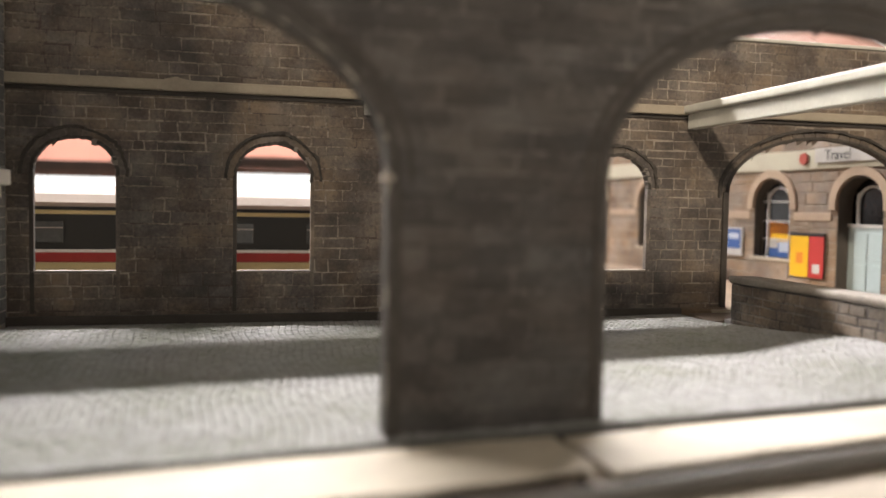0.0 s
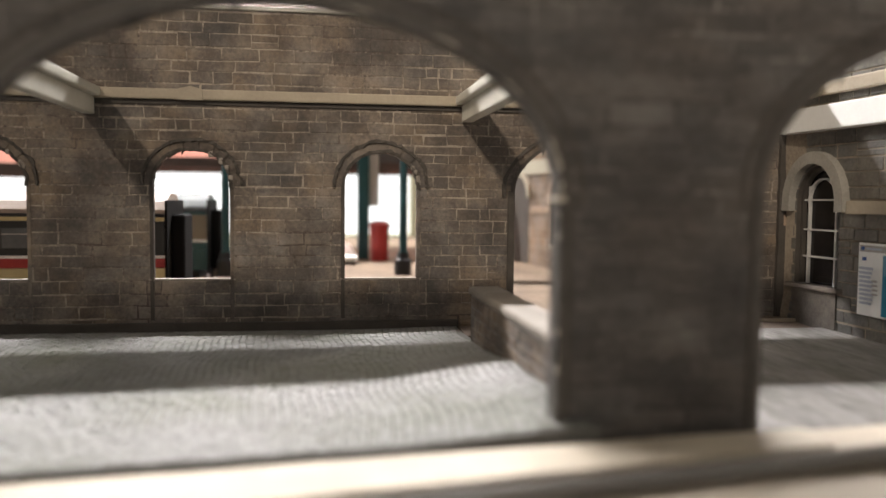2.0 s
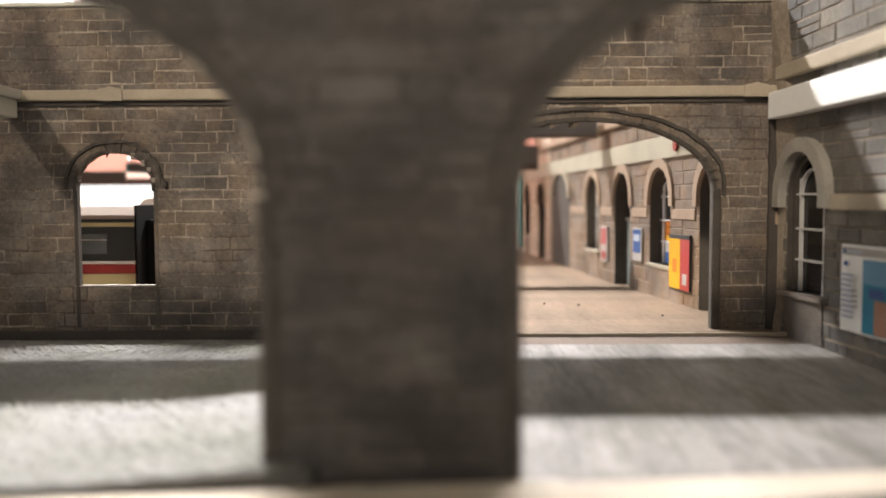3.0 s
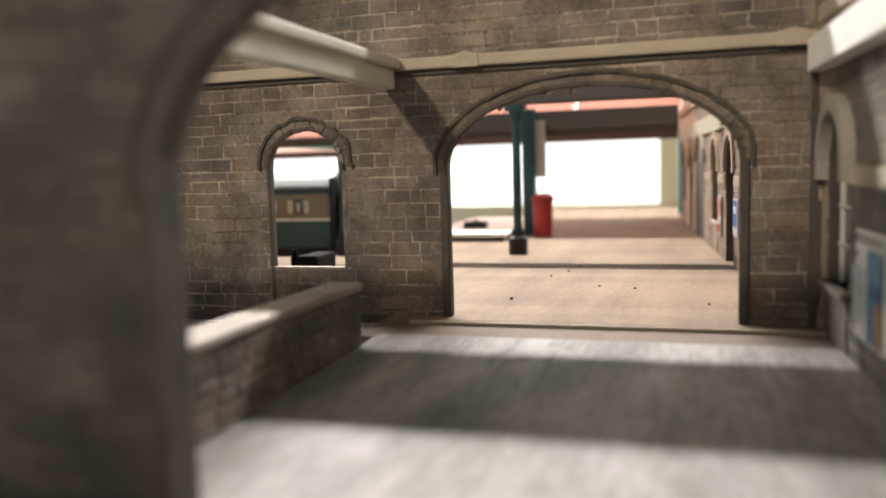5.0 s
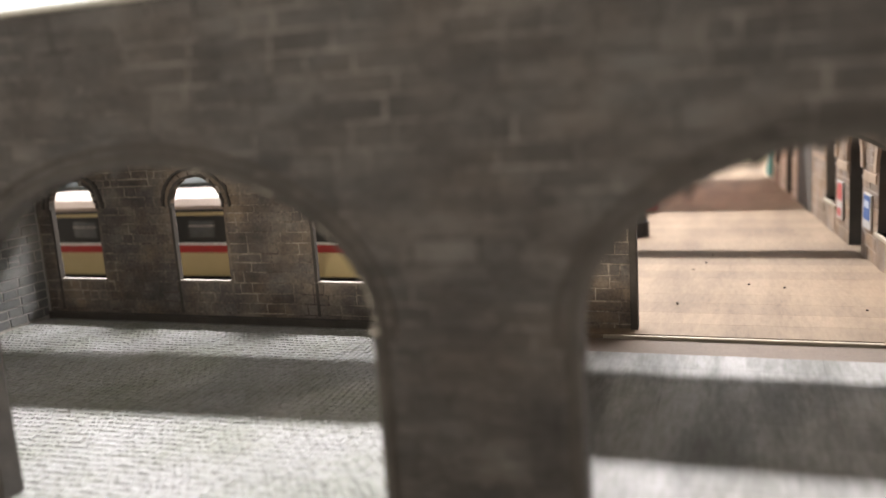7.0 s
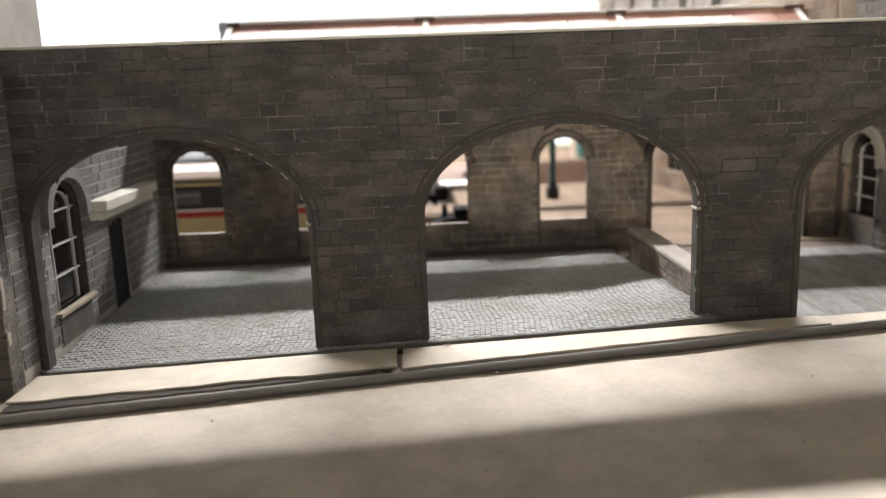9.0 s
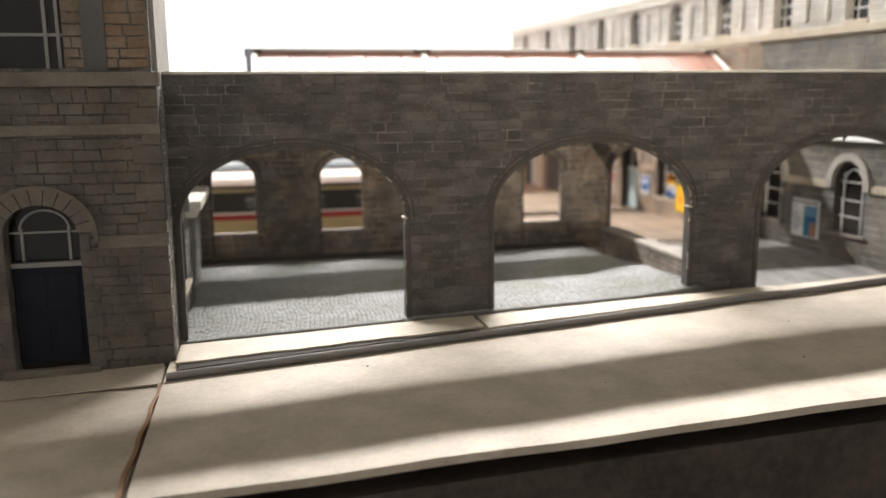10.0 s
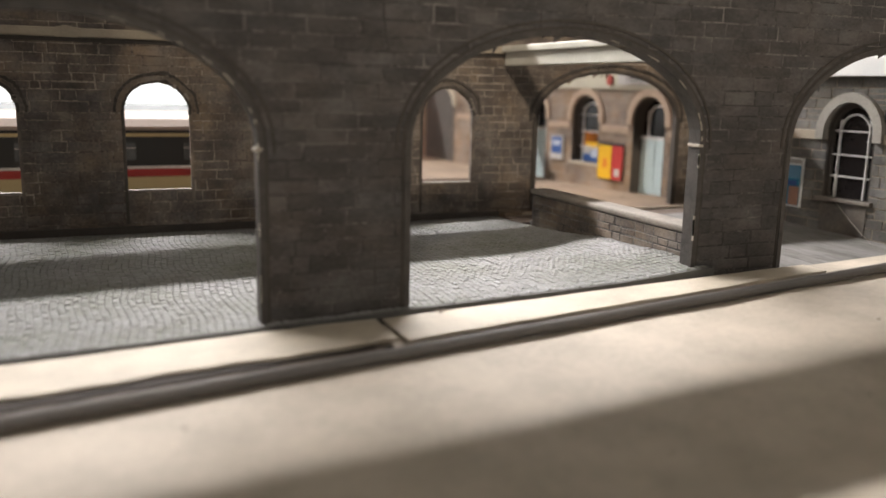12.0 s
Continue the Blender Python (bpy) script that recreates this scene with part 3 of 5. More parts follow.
def setts():
    rnd = random.Random(4)
    verts, faces = [], []
    w, d = 0.0405, 0.056
    for i in range(115):
        for j in range(53):
            x, y = -1.27 + w * i, 2.59 + d * j
            cx = x + 0.016 * math.sin(y * 7.0 + 0.8 * math.sin(x * 2.0)) + rnd.uniform(-0.003, 0.003)
            cy = y + 0.010 * abs(math.sin(x * 6.5)) + rnd.uniform(-0.004, 0.004)
            h = 0.007 * rnd.uniform(0.5, 1.3)
            n = len(verts)
            z = yard_z(cx, cy) + 0.015
            for sx, sy, up in ((-1, -1, 0), (1, -1, 0), (1, 1, 0), (-1, 1, 0), (-0.7, -0.75, 1), (0.7, -0.75, 1), (0.7, 0.75, 1), (-0.7, 0.75, 1)):
                verts.append(((cx + sx * w * 0.47) * S, (cy + sy * d * 0.43) * S, (z + up * h) * S))
            faces += [tuple(n + k for k in q) for q in ((4, 5, 6, 7), (0, 1, 5, 4), (1, 2, 6, 5), (2, 3, 7, 6), (3, 0, 4, 7))]
    me = bpy.data.meshes.new("setts")
    me.from_pydata(verts, [], faces)
    me.materials.append(SETT)
    ob = new("setts", me)
    ob.parent = yard
    tagged(ob, "small grey setts in waving courses", kind="stuff")


setts()
pave = solid("pavement", sheet(3.52, 5.98, 2.50, 5.16, -0.006, 10, 12, 0.05, level=pave_z), PAVE, "grey flagged side pavement", "pavement", kind="structure")
for j in range(11):
    for i in range(14):
        x, y = 3.54 + 0.173 * i, 2.51 + 0.2405 * j
        part("flagstone", sheet(x, x + 0.1715, y, y + 0.2390, 0.0 + 0.0006 * ((i * 7 + j * 3) % 3), 1, 1, 0.006, level=pave_z), PAVE, pave)
solid("step", sweep([(3.40, 5.165, 0), (5.95, 5.165, 0)], (0, 1, 0), [(0, -0.16), (0, -0.006), (0.28, 0.014), (0.28, -0.16)]), RISER, "dull brown sloping threshold before the platform arch", "step", kind="structure")


def plat_z(y):
    """The concourse rises a little to the arch."""
    return -0.012 + 0.040 * max(0.0, 1 - (y - 5.46) / 3.6)


platform = solid("platform", sweep([(1.95, 0, 0), (6.0, 0, 0)], (0, 1, 0), [(5.74, -0.30), (5.74, plat_z(5.74)), (9.06, -0.012), (18.55, -0.012), (18.55, -0.30)]), PLANK, "warm brown platform concourse", "platform", kind="structure")
solid("platform_front", sweep([(3.42, 0, 0), (6.0, 0, 0)], (0, 1, 0), [(5.46, -0.30), (5.46, plat_z(5.46)), (5.739, plat_z(5.739)), (5.739, -0.30)]), PLANK, "warm brown platform front under the arch", "platform", kind="structure")
solid("platform_edge", box(3.60, 5.98, 5.445, 5.475, 0.012, 0.036, 0.003), TRIM, "thin pale worn platform edge strip", "platform edge", kind="structure")
solid("platform", box(-16, 1.95, 5.8, 6.85, -0.30, -0.012), PLANK, "warm brown platform beside the train", "platform", kind="structure")
solid("platform", box(-16, 1.95, 8.15, 9.25, -0.30, -0.012), PLANK, "warm brown island platform between the trains", "platform", kind="structure")
# strips of differing tone paint soft shade bands across the concourse
k = 0
y = 5.50
while y < 18.2:
    part("floorboard", sweep([(1.96 if y > 5.7 else 3.43, y, 0), (5.52 - 0.088 * (y - 8.11), y, 0)], (0, 1, 0), [(0, plat_z(y) - 0.002), (0, plat_z(y) + 0.007), (0.2948, plat_z(y + 0.2948) + 0.007), (0.2948, plat_z(y + 0.2948) - 0.002)]), PLANK, platform)
    y += 0.296
    k += 1
solid("trackbed", box(-16, 1.95, 5.8, 18.55, -0.44, -0.34), BALLAST, "grey ballast trackbed", "trackbed", kind="structure")


def track(y):
    ob = thing("railway_track", (-7, y, -0.34), "model railway track in ballast beside the platform", "track", "tracks")
    for dy in (-0.2, 0.2):
        part("rail", box(-16, 1.6, y + dy - 0.012, y + dy + 0.012, -0.30, -0.25), STEEL, ob)
    for n in range(44):
        part("sleeper", box(-16 + 0.4 * n, -15.87 + 0.4 * n, y - 0.38, y + 0.38, -0.34, -0.30), PINE, ob)


track(7.45)
track(9.95)


# ---------------------------------------------------------------- arcade along the street
A_SPRING, A_RISE = 0.90, 0.60
FRONT = [Arch(c, half, -0.3, A_SPRING, A_RISE) for c, half in ((-0.325, 0.93), (2.321, 0.948), (4.905, 0.93))]
fy = 2.62
at_f = south(fy)
outline = [(-1.31, -0.3)]
for a in FRONT:
    outline += a.curve(24, low=-0.3)
outline += [(5.95, -0.3), (5.95, 2.085), (-1.31, 2.085)]
outline[1] = (FRONT[0].c - FRONT[0].half, -0.3)
wall_front = solid("wall_street", plate(at_f, outline, [], -0.085, 0.0), MORTAR, "dark printed stone arcade wall with wide low arches", "wall", kind="structure")
lay_stones(wall_front, at_f, -1.31, 5.95, -0.16, 2.08, FRONT, STONE, 11, (0.4, 4.1, -1, 2.1), proud=0.0035, course=(0.066, 0.096), length=(0.12, 0.34))
lay_stones(wall_front, lambda u, v, w: Vector((u, fy + 0.085 + w, v)), -1.31, 5.95, -0.1, 2.08, FRONT, STONE, 12, None)
solid("coping", box(-1.31, 5.95, fy - 0.012, fy + 0.10, 2.087, 2.108, 0.005), CREAM, "thin pale card coping of the arcade", "coping", kind="structure")
for n, a in enumerate(FRONT):
    ring = solid("arch_trim", band(at_f, a.curve(24, -0.012, -0.2), a.curve(24, 0.022, -0.2), -0.097, 0.012), LIP, "dark moulded lip round the street arch", "arch trim", "street arch trims", "structure")
    # raised dark band draws the shadow line outside the lip
    part("groove", band(at_f, a.curve(24, 0.023, -0.2), a.curve(24, 0.036, -0.2), 0.0, 0.0065), REVEAL, ring, "dark band painted as the shadow beside the lip")
    # pale bits on the right side: chipped card plus the lit edge as colour
    rnd = random.Random(90 + n)
    for k in range(7):
        q = rnd.uniform(-0.1, 1.25)
        e = q + rnd.uniform(0.03, 0.10)
        pts = [(a.c + (a.half - 0.008) * math.cos(q + (e - q) * i / 3), a.spring + (a.rise - 0.008) * max(0.0, math.sin(q + (e - q) * i / 3)) + min(0.0, q + (e - q) * i / 3)) for i in range(4)]
        wide = rnd.uniform(0.004, 0.009)
        part("worn_edge", band(at_f, pts, [(u + wide, v + wide * 0.4) for u, v in pts], 0.002, 0.0145), CHIP, ring, "worn pale card edge, also painted as lit")
    for k in range(5):
        v = rnd.uniform(0.05, 0.85)
        part("worn_edge", slab_on(at_f, a.c + a.half - 0.013, a.c + a.half - rnd.uniform(0.007, 0.010), v, v + rnd.uniform(0.04, 0.14), 0.0, 0.0145), CHIP, ring, "worn pale card edge, also painted as lit")
    part("impost_notch", slab_on(at_f, a.c + a.half - 0.026, a.c + a.half + 0.01, A_SPRING - 0.03, A_SPRING - 0.012, -0.09, 0.016, 0.004), CHIP, ring, "pale chipped notch at the springing")
    part("hood_mould", band(at_f, a.curve(24, 0.060, 0.86), a.curve(24, 0.074, 0.86), 0.0, 0.010), REVEAL, ring, "shallow dark hood line")

# ---------------------------------------------------------------- back wall of the yard
by = 5.63
at_b = south(by)
WINS = [Arch(c, 0.25, 0.325, 0.965, 0.22) for c in (-0.905, 0.35, 1.628, 2.88)]
BIG = Arch(4.63, 0.82, -0.3, 0.93, 0.435)
outline = [(-1.45, -0.3)] + BIG.curve(24, low=-0.3) + [(5.92, -0.3), (5.92, 2.10), (-1.45, 2.10)]
wall_back = solid("wall_platform", plate(at_b, outline, [w.curve(14) for w in WINS], -0.045, 0.0), MORTAR_B, "printed stone wall with arched unglazed windows and a wide arch", "wall", kind="structure")
lay_stones(wall_back, at_b, -1.31, 5.92, 0.0, 2.085, WINS + [BIG], STONE_B, 21, (1.6, 6.1, -1, 2.1), proud=0.003, course=(0.056, 0.096), length=(0.08, 0.28), gap=0.004)
lay_stones(wall_back, lambda u, v, w: Vector((u, by + 0.045 + w, v)), -1.31, 5.92, 0.0, 2.085, WINS + [BIG], STONE_B, 22, None)
solid("coping", box(-1.31, 5.9, by - 0.02, by + 0.065, 2.102, 2.128, 0.006), CREAM, "thin pale coping of the yard wall", "coping", kind="structure")
course = solid("string_course", slab_on(at_b, -1.31, 5.85, 1.505, 1.575, 0.0, 0.05, 0.012), TRIM, "buff moulded string course on the yard wall", "string course", kind="structure")
for c in (-0.28, 1.63, 3.95, 5.70):
    part("boss", plate(at_b, [(c - 0.08, 1.503), (c + 0.08, 1.503), (c + 0.075, 1.576), (c + 0.035, 1.584), (c, 1.594), (c - 0.035, 1.584), (c - 0.075, 1.576)], [], 0.0, 0.058), TRIM, course, "small raised boss")
# dark strip paints the shadow line under the string course
part("lower_mould", slab_on(at_b, -1.31, 5.85, 1.474, 1.503, 0.0, 0.016, 0.006), REVEAL, course, "lower moulding darkened for the shade under the course")
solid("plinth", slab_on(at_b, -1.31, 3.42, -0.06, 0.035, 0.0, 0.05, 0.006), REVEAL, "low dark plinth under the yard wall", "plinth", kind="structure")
for n, w in enumerate(WINS):
    f = solid("window_%d" % (n + 1), slab_on(at_b, w.c - 0.28, w.c + 0.28, 0.314, 0.328, -0.045, 0.006, 0.003), COPE, "arched open window with a thin pale sill", "window", "yard wall windows", "structure")
    voussoirs(f, at_b, w, 0.054, -0.042, 0.010, 9, STONE_B, 30 + n, 0.05, jitter=0.25)
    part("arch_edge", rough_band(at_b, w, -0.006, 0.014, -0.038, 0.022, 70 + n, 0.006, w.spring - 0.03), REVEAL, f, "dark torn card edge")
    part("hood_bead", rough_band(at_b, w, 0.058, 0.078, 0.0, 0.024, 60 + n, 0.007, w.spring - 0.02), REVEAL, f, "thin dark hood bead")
    rnd = random.Random(80 + n)
    for k in range(4):
        a = rnd.uniform(0.02, 1.1)
        u, v = w.c + (w.half + 0.006) * math.cos(a), w.spring + (w.rise + 0.002) * math.sin(a)
        part("torn_chip", slab_on(at_b, u - rnd.uniform(0.010, 0.018), u + 0.016, v - rnd.uniform(0.012, 0.028), v + 0.016, -0.03, 0.022, 0.007), COPE, f, "torn pale card chip")
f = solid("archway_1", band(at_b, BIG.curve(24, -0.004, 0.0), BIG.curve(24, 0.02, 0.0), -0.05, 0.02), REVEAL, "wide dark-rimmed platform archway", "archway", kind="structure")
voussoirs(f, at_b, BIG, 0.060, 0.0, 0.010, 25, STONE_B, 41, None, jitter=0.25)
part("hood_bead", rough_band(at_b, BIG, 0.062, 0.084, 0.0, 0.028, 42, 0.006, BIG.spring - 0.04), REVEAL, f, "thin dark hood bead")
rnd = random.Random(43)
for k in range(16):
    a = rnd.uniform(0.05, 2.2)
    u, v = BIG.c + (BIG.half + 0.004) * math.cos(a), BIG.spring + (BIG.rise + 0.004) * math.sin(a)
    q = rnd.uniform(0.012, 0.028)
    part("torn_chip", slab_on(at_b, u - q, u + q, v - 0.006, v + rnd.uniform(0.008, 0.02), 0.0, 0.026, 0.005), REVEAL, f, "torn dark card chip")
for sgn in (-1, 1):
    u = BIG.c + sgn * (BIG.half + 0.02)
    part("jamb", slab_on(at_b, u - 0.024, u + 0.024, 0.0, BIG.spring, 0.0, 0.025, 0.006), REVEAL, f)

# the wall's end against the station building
# dark strip puts the shade of the corner recess into colour
part("corner_strip", rough_strip(at_b, 5.795, 5.885, 0.03, 1.46, 0.0, 0.035, 45, 0.004), REVEAL, wall_back, "dark strip standing for the shaded recess in the corner")
part("torn_edge", rough_strip(at_b, 5.875, 5.895, 1.62, 2.08, 0.0, 0.018, 44, 0.006), CHIP, wall_back, "torn pale card edge")

# beams from the yard wall to the arcade
for bx in (0.98, 3.46):
    beam = thing("canopy_beam", (bx, 5.6, 1.4), "cream painted stepped canopy beam bridging the yard", "beam", "canopy beams")
    part("fascia", box(bx - 0.03, bx + 0.05, 2.76, 5.60, 1.40, 1.515, 0.008), CREAM, beam)
    part("ledge", box(bx - 0.075, bx + 0.09, 2.76, 5.61, 1.517, 1.575, 0.012), CREAM, beam)

# low wall between yard and pavement
lw = solid("low_wall", box(3.375, 3.545, 2.80, 4.87, -0.1, 0.295, 0.01), MORTAR, "low stone parapet wall beside the paving", "wall", at=(3.45, 3.8, 0))
part("coping", box(3.36, 3.56, 2.79, 4.89, 0.297, 0.345, 0.018), COPE, lw, "rounded grey-brown coping")
lay_stones(lw, west(3.375), 2.81, 4.85, -0.06, 0.292, [], STONE_B, 51, (2.7, 4.9, -1, 1), proud=0.004, course=(0.05, 0.07), length=(0.10, 0.24))
lay_stones(lw, east(3.545), 2.81, 4.85, -0.06, 0.292, [], STONE_B, 52, (2.7, 4.9, -1, 1), proud=0.004, course=(0.05, 0.07), length=(0.10, 0.24))

# ---------------------------------------------------------------- station building beside the pavement
def at_r(u, v, w):
    x = 5.90 - 0.055 * (u - 5.0)
    if u > 5.6:
        k = min(1.0, (u - 5.6) / 0.15)
        x = x * (1 - k) + (5.55 - 0.088 * (u - 8.11)) * k
    return Vector((x - w, u, v))


def at_u(u, v, w):
    """The set-back upper storey."""
    return Vector((5.90 - 0.055 * (u - 5.0) - w, u, v))


hall = thing("station_building", (7.0, 9.0, 0), "long pale stone station building with arched ground-floor windows", "building")
DOORS = (6.40, 8.68, 12.85)
LOW = [Arch(c, 0.235 if c < 5.6 else 0.265, -0.02 if c in DOORS else 0.30, 0.87, 0.26) for c in (2.55, 3.88, 5.26, 6.40, 7.56, 8.68, 9.85, 12.85, 14.05)]
outline = [(1.8, -0.3)]
for a in LOW:
    if a.c in DOORS:
        outline += a.curve(14, low=-0.3)
k = [n for n, q in enumerate(outline) if q[0] > 5.75][0]
outline += [(15.7, -0.3), (15.7, 2.54), (5.75, 2.54), (5.6, 2.54), (1.8, 2.54)]
outline[k:k] = [(5.6, -0.3), (5.75, -0.3)]
hall_wall = part("wall", plate(at_r, outline, [a.curve(14) for a in LOW if a.c not in DOORS], -0.16, 0.0), MORTAR_F, hall)
lay_stones(hall_wall, at_r, 1.8, 5.6, -0.02, 2.52, LOW, STONE_G, 61, (3.0, 5.6, -1, 2.6), course=(0.08, 0.11), length=(0.15, 0.34))
lay_stones(hall_wall, at_r, 5.75, 12.2, -0.02, 2.52, LOW, STONE_F, 62, None, course=(0.10, 0.14), length=(0.2, 0.5))
# far stretch laid in the paler copy to paint the window glare
lay_stones(hall_wall, at_r, 12.2, 15.7, -0.02, 2.52, LOW, STONE_LIT, 63, None, course=(0.10, 0.14), length=(0.2, 0.5))
part("impost_course", slab_on(at_r, 1.8, 5.6, 1.60, 1.69, 0.0, 0.05, 0.01), TRIM, hall, "buff string course")
part("impost_course", slab_on(at_r, 5.751, 15.7, 1.60, 1.69, 0.0, 0.05, 0.01), HOOD_F, hall, "buff string course")
part("white_fascia", slab_on(at_r, 1.8, 5.58, 1.36, 1.525, 0.0, 0.10, 0.008), WHITE, hall, "white canopy fascia")
part("fascia_band", slab_on(at_r, 5.75, 15.7, 1.21, 1.40, 0.0, 0.03, 0.006), FASCIA_F, hall, "pale sage fascia band")
for n in range(8):
    u0, u1 = (1.8 if n == 0 else LOW[n - 1].c + 0.33), (LOW[n].c - 0.33 if n < 7 else 10.9)
    v0 = 0.80 if u0 < 5.0 else 0.70
    for a, e in ([(u0, u1)] if u1 < 5.6 or u0 > 5.7 else [(u0, 5.6), (5.76, u1)]):
        part("sill_course", slab_on(at_r, a, e, v0, v0 + 0.085, 0.0, 0.035 if a < 5.6 else 0.018, 0.006), TRIM if v0 > 0.75 else HOOD_F, hall, "buff string course")
WIDE = Arch(11.5, 0.50, -0.02, 0.90, 0.32)
# no opening here: a flat dark plate paints the archway's shaded inside
part("dark_archway", plate(at_r, WIDE.curve(16), [], 0.008, 0.012), REVEAL, hall, "flat dark plate for the shaded wide archway")
part("archway_hood", band(at_r, WIDE.curve(16, 0.0, 0.9), WIDE.curve(16, 0.09, 0.9), 0.0, 0.04), TRIM, hall)
part("core", box(6.3, 9.0, 1.8, 15.0, -0.3, 3.2), REVEAL, hall)
part("ledge", slab_on(at_r, 5.76, 15.0, 2.50, 2.538, -0.7, -0.002), TRIM, hall, "pale stone ledge")
part("end_board", slab_on(at_r, 14.6, 15.1, 0.06, 1.30, 0.0, 0.05, 0.01), TEAL_L, hall, "teal painted end board")
UP = [4.0 + 1.257 * k for k in range(-1, 9)]
holes = [[(c - 0.17, 2.70), (c + 0.17, 2.70), (c + 0.17, 3.24), (c - 0.17, 3.24)] for c in UP]
upper = part("upper_wall", plate(at_u, [(1.8, 2.54), (15.0, 2.54), (15.0, 3.27), (1.8, 3.27)], holes, -0.12, -0.002), PALE_UP, hall)
lay_stones(upper, lambda u, v, w: at_u(u, v, w - 0.002), 1.8, 15.0, 2.66, 3.26, [Arch(c, 0.175, 2.70, 3.235, 0.01) for c in UP], STONE_U, 64, None, proud=0.004, course=(0.09, 0.12), length=(0.18, 0.40))
part("floor_course", slab_on(at_u, 1.8, 15.0, 2.552, 2.645, -0.002, 0.055, 0.01), TRIM, hall, "buff string course")
part("cornice", slab_on(at_u, 1.8, 15.0, 3.272, 3.36, -0.5, 0.06, 0.02), CREAM, hall, "cream cornice")
part("cornice_cap", slab_on(at_u, 1.8, 15.0, 3.362, 3.47, -0.5, 0.10, 0.02), CREAM, hall, "cream cornice cap")
part("roof", box(6.0, 9.0, 1.8, 15.0, 3.2, 3.27), REVEAL, hall)
for c in UP:
    w = part("upper_window", slab_on(at_u, c - 0.19, c + 0.19, 2.648, 2.70, -0.10, 0.02, 0.004), TRIM, hall)
    part("pane", slab_on(at_u, c - 0.165, c + 0.165, 2.70, 3.235, -0.115, -0.105), GLASS, w)
    for v in (2.83, 2.97, 3.11):
        part("glazing_bar", slab_on(at_u, c - 0.165, c + 0.165, v - 0.011, v + 0.011, -0.104, -0.09), BAR, w)
    for u in (c - 0.08, c + 0.08):
        part("glazing_bar", slab_on(at_u, u - 0.008, u + 0.008, 2.70, 3.235, -0.104, -0.088), BAR, w)
    b = c + 0.63
    part("blind_panel", band(at_u, [(b - 0.16, 2.75), (b - 0.16, 3.18), (b + 0.16, 3.18), (b + 0.16, 2.75)], [(b - 0.20, 2.72), (b - 0.20, 3.24), (b + 0.20, 3.24), (b + 0.20, 2.72)], -0.002, 0.03), PALE_UP, hall)


def arched_window(parent, at, a, seed, hood=TRIM, sill=TRIM):
    """A deep arched window: hood, reveal, glass and white glazing bars."""
    d, out = (0.055, 0.06) if a.c < 5.6 else (0.10, 0.03)
    f = part("window", band(at, a.curve(14, -0.035), a.curve(14, -0.012), -d - 0.005, -d + 0.03), REVEAL, parent)
    part("hood", band(at, a.curve(14, 0.012, a.spring - 0.06), a.curve(14, 0.095, a.spring - 0.06), 0.0, out), hood, f, "raised stone hood")
    part("pane", plate(at, a.curve(14, -0.012), [], -d - 0.01, -d), GLASS, f)
    part("sill", slab_on(at, a.c - a.half - 0.05, a.c + a.half + 0.05, a.sill - 0.035, a.sill, -d, out * 0.8, 0.006), sill, f)
    # thin lining puts the window recess's shade into colour
    part("reveal", band(at, a.curve(14, -0.008), a.curve(14, -0.002), -d - 0.01, 0.003), REVEAL, f, "thin lining darkened for the shade of the recess")
    part("apron", slab_on(at, a.c - a.half, a.c + a.half, -0.02, a.sill - 0.037, 0.008, 0.013), STONE_T if a.c < 5.6 else STONE_F, f)
    for k in range(1, 4):
        v = a.sill + (a.spring - a.sill) * k / 3 + (0.0 if k < 3 else 0.02)
        part("glazing_bar", slab_on(at, a.c - a.half + 0.03, a.c + a.half - 0.03, v - 0.006, v + 0.006, -d + 0.001, -d + 0.022), BAR, f)
    for u in (a.c - a.half * 0.62, a.c + a.half * 0.62):
        part("glazing_bar", slab_on(at, u - 0.006, u + 0.006, a.sill, a.spring + a.rise * 0.45, -d + 0.001, -d + 0.024), BAR, f)
    arc = Arch(a.c, a.half * 0.62, a.spring, a.spring, a.rise * 0.62)
    part("glazing_bar", band(at, arc.curve(12), arc.curve(12, 0.012), -d + 0.001, -d + 0.026), BAR, f)
    return f


